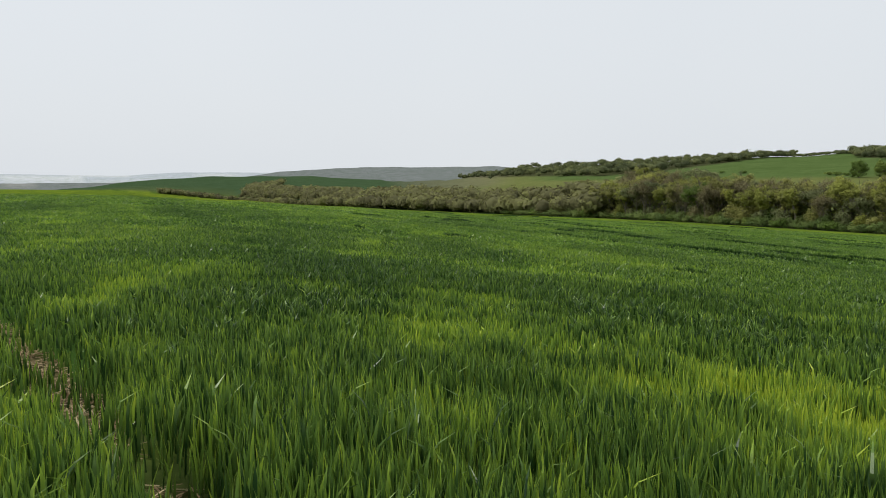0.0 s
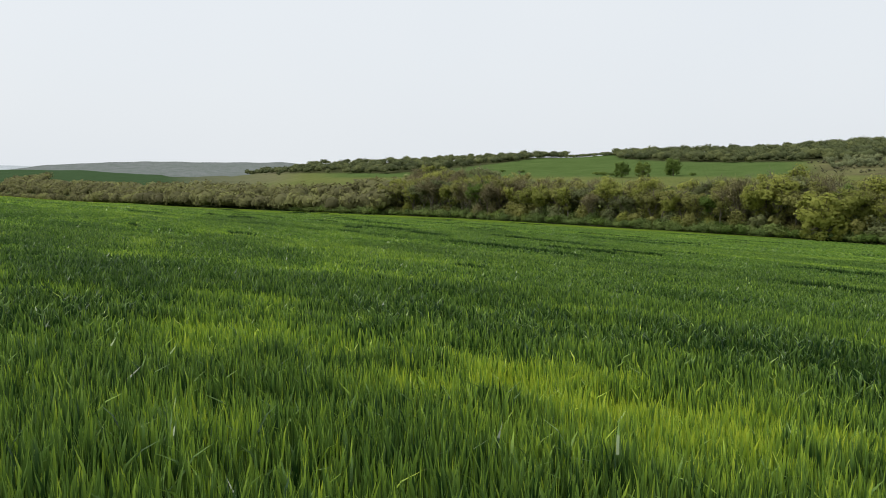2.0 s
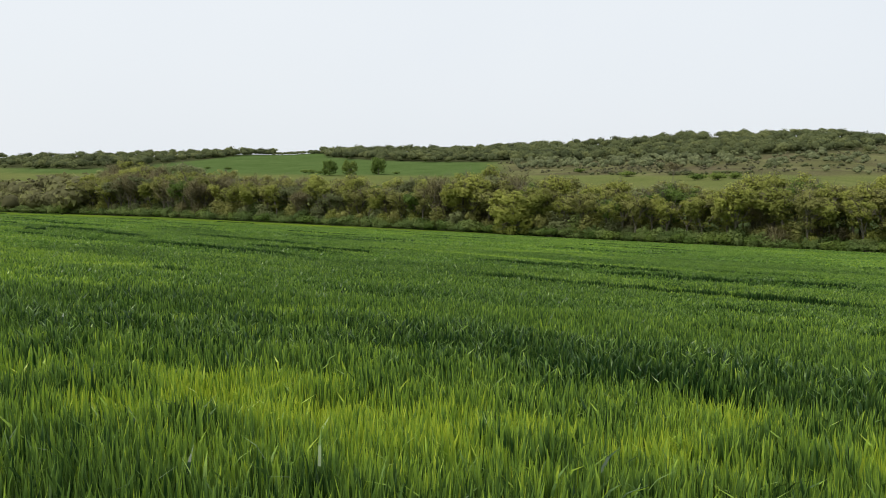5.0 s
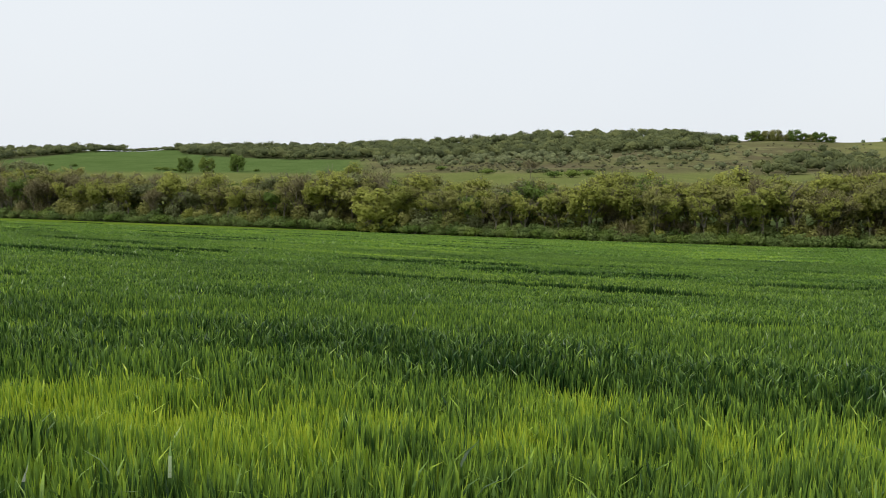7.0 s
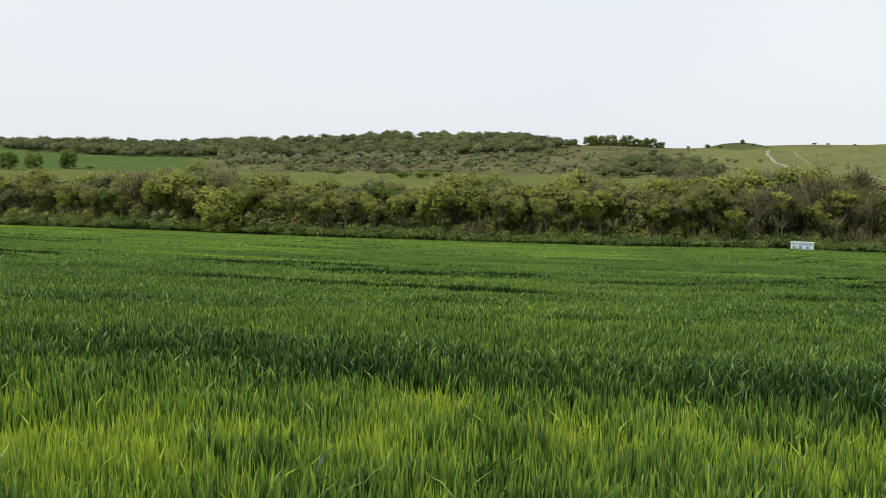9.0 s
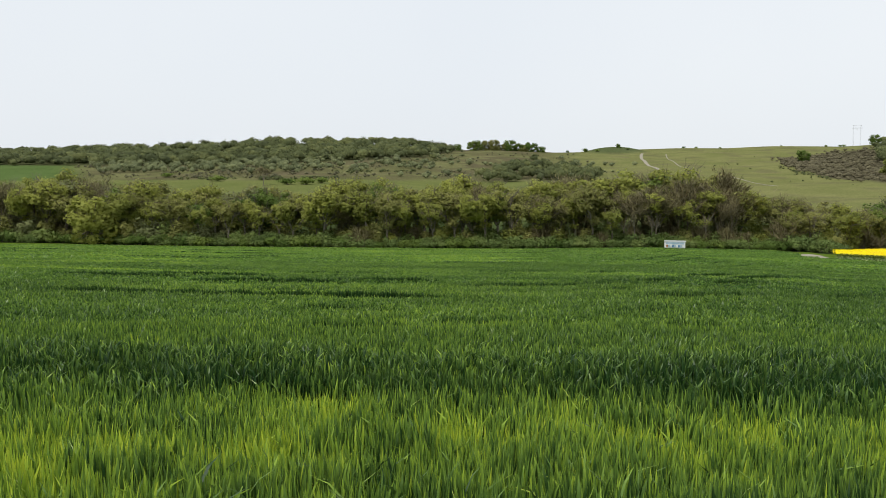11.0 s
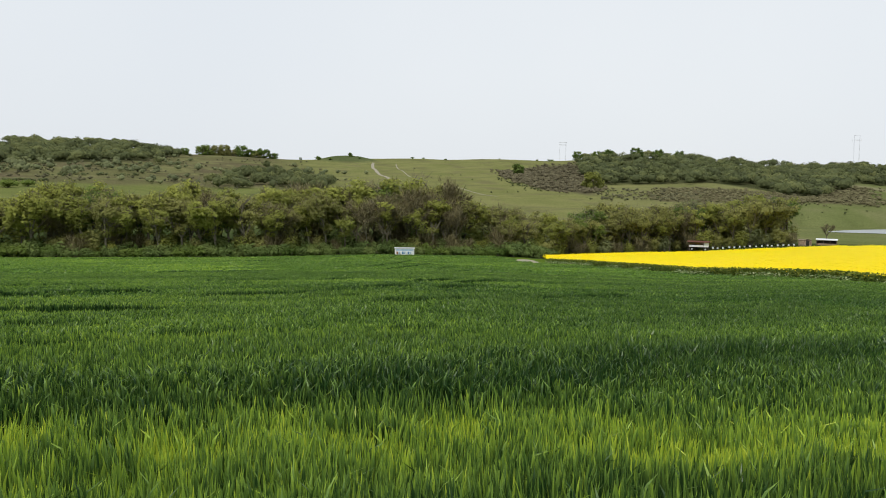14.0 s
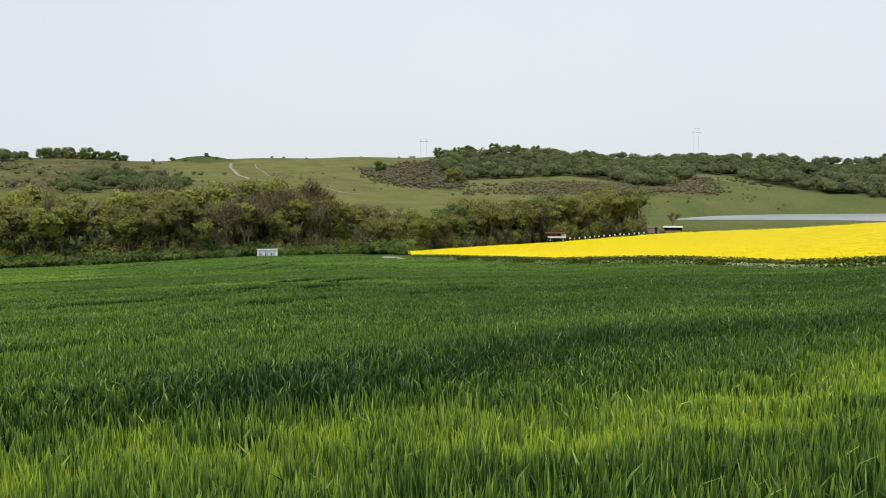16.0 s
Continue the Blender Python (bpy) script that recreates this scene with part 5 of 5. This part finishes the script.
def beehive():
    ob = new("beehive")
    part("brood_box", box(bmesh.new(), 0.74, 0.6, 0.42, 0, 0, 0.35, 0.01), white_paint, ob)
    part("super_box", box(bmesh.new(), 0.7, 0.56, 0.26, 0, 0, 0.773, 0.01), white_paint, ob)
    part("lid", box(bmesh.new(), 0.82, 0.68, 0.08, 0, 0, 1.036, 0.015), tin_roof, ob)
    part("entrance", box(bmesh.new(), 0.3, 0.02, 0.03, 0, -0.312, 0.38), dark_gap, ob)
    for sx in (-0.2, 0.2):
        for sy in (-0.2, 0.2):
            part("leg", box(bmesh.new(), 0.05, 0.05, 0.35, sx, sy, 0), brown_board, ob)
    return tagged(ob, "white wooden beehive on a low stand", "beehive", "row of beehives")


hive = beehive()
hive.matrix_basis = facing(98.95, 250) @ Matrix.Diagonal((0.78, 0.78, 0.75, 1))
for k in range(1, 16):
    a_ = 98.95 + k * 0.33 + rt.uniform(-0.06, 0.06)
    copy_thing(hive, facing(a_, float(far_edge(a_)) + 7 + rt.uniform(-0.8, 0.8), 0.02, rt.uniform(-12, 12)) @ Matrix.Diagonal((0.78, 0.78, rt.uniform(0.62, 0.85), 1)))


# ---- power line masts on the crest ----
def power_mast(az, r, top_el, gap, arm):
    x, y = at(az, r)
    z = float(land(x, y)) - 0.3
    h = EYE_Z + r * math.tan(radians(top_el)) - z
    ob = new("power_mast")
    ob.matrix_basis = pose(x, y, z, 0, 0, -az)
    for sx in (-gap / 2, gap / 2):
        bm = bmesh.new()
        w = 0.45
        for dx, dy in ((-w, -w), (w, -w), (w, w), (-w, w)):
            rod(bm, (sx + dx, dy, 0), (sx + dx * 0.5, dy * 0.5, h), 0.07, 0.05, 4)
        steps = 14
        for k in range(steps):
            za, zb_ = h * k / steps, h * (k + 1) / steps
            f = 1 - 0.5 * k / steps
            rod(bm, (sx - w * f, -w * f, za), (sx + w * f, -w * f, zb_), 0.045, 0.045, 3)
            rod(bm, (sx + w * f, w * f, za), (sx - w * f, w * f, zb_), 0.045, 0.045, 3)
        part("mast_leg", bm, galv, ob)
    bm = bmesh.new()
    rod(bm, (-arm / 2, 0, h * 0.86), (arm / 2, 0, h * 0.86), 0.22, 0.22, 4)
    part("crossarm", bm, galv, ob)
    bm = bmesh.new()
    rod(bm, (-gap / 2 - 1, 0, h * 0.985), (gap / 2 + 1, 0, h * 0.985), 0.13, 0.13, 4)
    part("crossarm", bm, galv, ob)
    for k in (-1, 0, 1):
        bm = bmesh.new()
        rod(bm, (k * arm * 0.46, 0, h * 0.86), (k * arm * 0.46, 0, h * 0.86 - 2.2), 0.12, 0.12, 5)
        part("insulator", bm, white_paint, ob)
    return tagged(ob, "pale two-legged lattice power mast on the crest", "power mast", "power line masts")


power_mast(88.9, 930, 3.65, 6.5, 9)
power_mast(107.15, 985, 4.1, 5.2, 9)


# ---- trees that stand alone ----
def lone(kind, v):
    """Round, low-crowned trees of open ground."""
    if kind == "bud":
        return lambda: build_tree("bud", 14, 6.0, 2200, 0.4, 520 + v, stem_share=0.2)
    return lambda: build_round_tree(kind, 14, 6.2, 2600, 1.0, 500 + v + len(kind))


def lone_tree(az, base_el, height, key, label, wide=1.0, group=""):
    x, y, _ = slope_at(az, base_el)
    plant(("lone", *key), lone(*key), x, y, height / 14, rt.uniform(0, 360), label, "tree", group, wide)


for a_, e_, h_ in ((27.05, -0.05, 11.0), (28.4, -0.08, 11.0), (30.4, 0.05, 13.0)):
    lone_tree(a_, e_, h_, ("deep", 0), "round dark green tree alone in the meadow", 1.12, "trees in the meadow")
lone_tree(50.3, -0.3, 9, ("bud", 1), "leafless grey-brown tree in the meadow", 1.4)
for a_, h_, w_, key in ((62.7, 6, 1.0, ("olive", 1)), (63.5, 6.5, 1.1, ("deep", 1)), (64.6, 9.5, 1.15, ("deep", 0)), (65.4, 8.5, 1.0, ("olive", 2)), (66.0, 9.5, 1.1, ("olive", 0)), (67.1, 9.5, 1.25, ("deep", 2)), (67.7, 7.5, 1.0, ("deep", 1)), (68.5, 9.0, 1.2, ("deep", 0)), (63.1, 5.5, 1.1, ("deep", 2)), (65.0, 7.0, 1.2, ("deep", 2)), (66.5, 6.5, 1.3, ("olive", 1)), (68.0, 6.5, 1.3, ("olive", 2)), (69.2, 6.0, 1.3, ("deep", 1))):
    x, y = at(a_, float(ridge_r(a_)) - 8)
    plant(("lone", *key), lone(*key), x, y, 1.5 * h_ / 14, rt.uniform(0, 360), "oak standing out on the crest", "tree", "oaks on the crest", w_ * 1.25, 2.2)
for a_, h_ in ((74.35, 4.2), (71.0, 3.0), (89.9, 10.5), (91.2, 9.5), (92.0, 11), (93.8, 12.5), (95.2, 11), (96.6, 10), (118.3, 10), (117.3, 8)):
    x, y = at(a_, float(ridge_r(a_)) - 12 if a_ != 74.35 else 878)
    plant(("lone", "deep", 2), lone("deep", 2), x, y, h_ / 14, rt.uniform(0, 360), "spreading tree on the skyline", "tree", "skyline trees", 1.45)
for a_ in (78.6, 79.4, 80.9, 84.6, 87.2, 88.0, 88.2):
    x, y = at(a_, float(ridge_r(a_)) - 6)
    plant(("bush", "deep", 0), bush_maker("deep", 0), x, y, rt.uniform(0.6, 1.3), rt.uniform(0, 360), "small bush on the bare crest", "bush", "crest bushes")
for a_, e_, s_ in ((25.4, 0.12, 1.2), (25.9, 0.1, 1.3), (26.4, 0.08, 1.1), (20.3, 0.3, 1.2), (19.0, 0.33, 1.1), (31.6, 0.08, 1.0), (47.3, 0.0, 1.5), (51.9, -0.2, 1.6), (53.0, -0.2, 1.8), (54.1, -0.1, 1.5), (44.2, 0.25, 1.4)):
    x, y, _ = slope_at(a_, e_)
    plant(("bush", "deep", 1), bush_maker("deep", 1), x, y, s_, rt.uniform(0, 360), "low dark bush in the meadow", "bush", "meadow bushes", 1.7)
x, y = at(105.75, 300)
plant(("lone", "bud", 0), lone("bud", 0), x, y, 6.0 / 14, 40, "thin bare young tree by the shelter", "tree", "", 0.9)
x, y = at(39.5, 230)
plant(("lone", "spring", 0), lone("spring", 0), x, y, 13.0 / 14, 75, "bright yellow-green tree at the front of the belt", "tree", "trees of the belt", 1.25)
x, y, _ = slope_at(91.0, 0.45)
plant(("lone", "spring", 1), lone("spring", 1), x, y, 11.0 / 14, 10, "bright green broad tree beside the thicket", "tree", "", 1.5)
x, y, _ = slope_at(85.9, 1.35)
plant(("lone", "deep", 1), lone("deep", 1), x, y, 10.0 / 14, 10, "round grey-green tree at the thicket's end", "tree", "", 1.3)
xs, ys = scatter(66.0, 72.6, table([(65, 0.0), (73, 0.1)]), table([(66, 0.5), (67, 1.1), (69, 1.5), (71, 1.15), (72.6, 0.4)]), 130, 91)
far_wood("woodland", "grove of green trees behind the belt", xs, ys, 9.5 * rw.uniform(0.6, 1.2, 130), far_leaf, 230, 91, 1.35, leaf=0.11)

# bushes on the knoll
for a_, r_, s_ in ((73.0, 862, 1.2), (75.0, 868, 1.0), (72.2, 872, 1.8), (74.5, 874, 0.9)):
    plant(("bush", "deep", 2), bush_maker("deep", 2), *at(a_, r_), s_, rt.uniform(0, 360), "dark green bush on the grassy knoll", "bush", "knoll bushes", 1.3)

# dry straw and stubble on the bare line
straw = leafy("dry_straw", [(0, (0.16, 0.11, 0.06)), (0.5, (0.34, 0.25, 0.14)), (1, (0.55, 0.45, 0.28))], 0.1, 0.8, "tone")
x, y = spots(2.5, 12, 260, -31, -12)
keep = soil_gap(x, y) > 0.25
x, y = x[keep], y[keep]
z = land(x, y) + 0.015
a, k = rng.uniform(0, 6.28, len(x)), rng.uniform(0.05, 0.16, len(x))
dx, dy, wx, wy = np.cos(a) * k, np.sin(a) * k, -np.sin(a) * 0.006, np.cos(a) * 0.006
up = rng.uniform(0, 0.05, len(x))
V = np.stack([np.stack([x - dx - wx, y - dy - wy, z], -1), np.stack([x - dx + wx, y - dy + wy, z], -1), np.stack([x + dx + wx, y + dy + wy, z + up], -1), np.stack([x + dx - wx, y + dy - wy, z + up], -1)], 1).reshape(-1, 3)
F = (np.arange(len(x)) * 4)[:, None] + np.arange(4)[None]
tagged(new("straw", mesh_from("straw", V, F, straw, False, {"tone": rng.uniform(0, 1, len(x)).repeat(4)})), "dry straw lying on bare brown soil", "straw", kind="stuff")
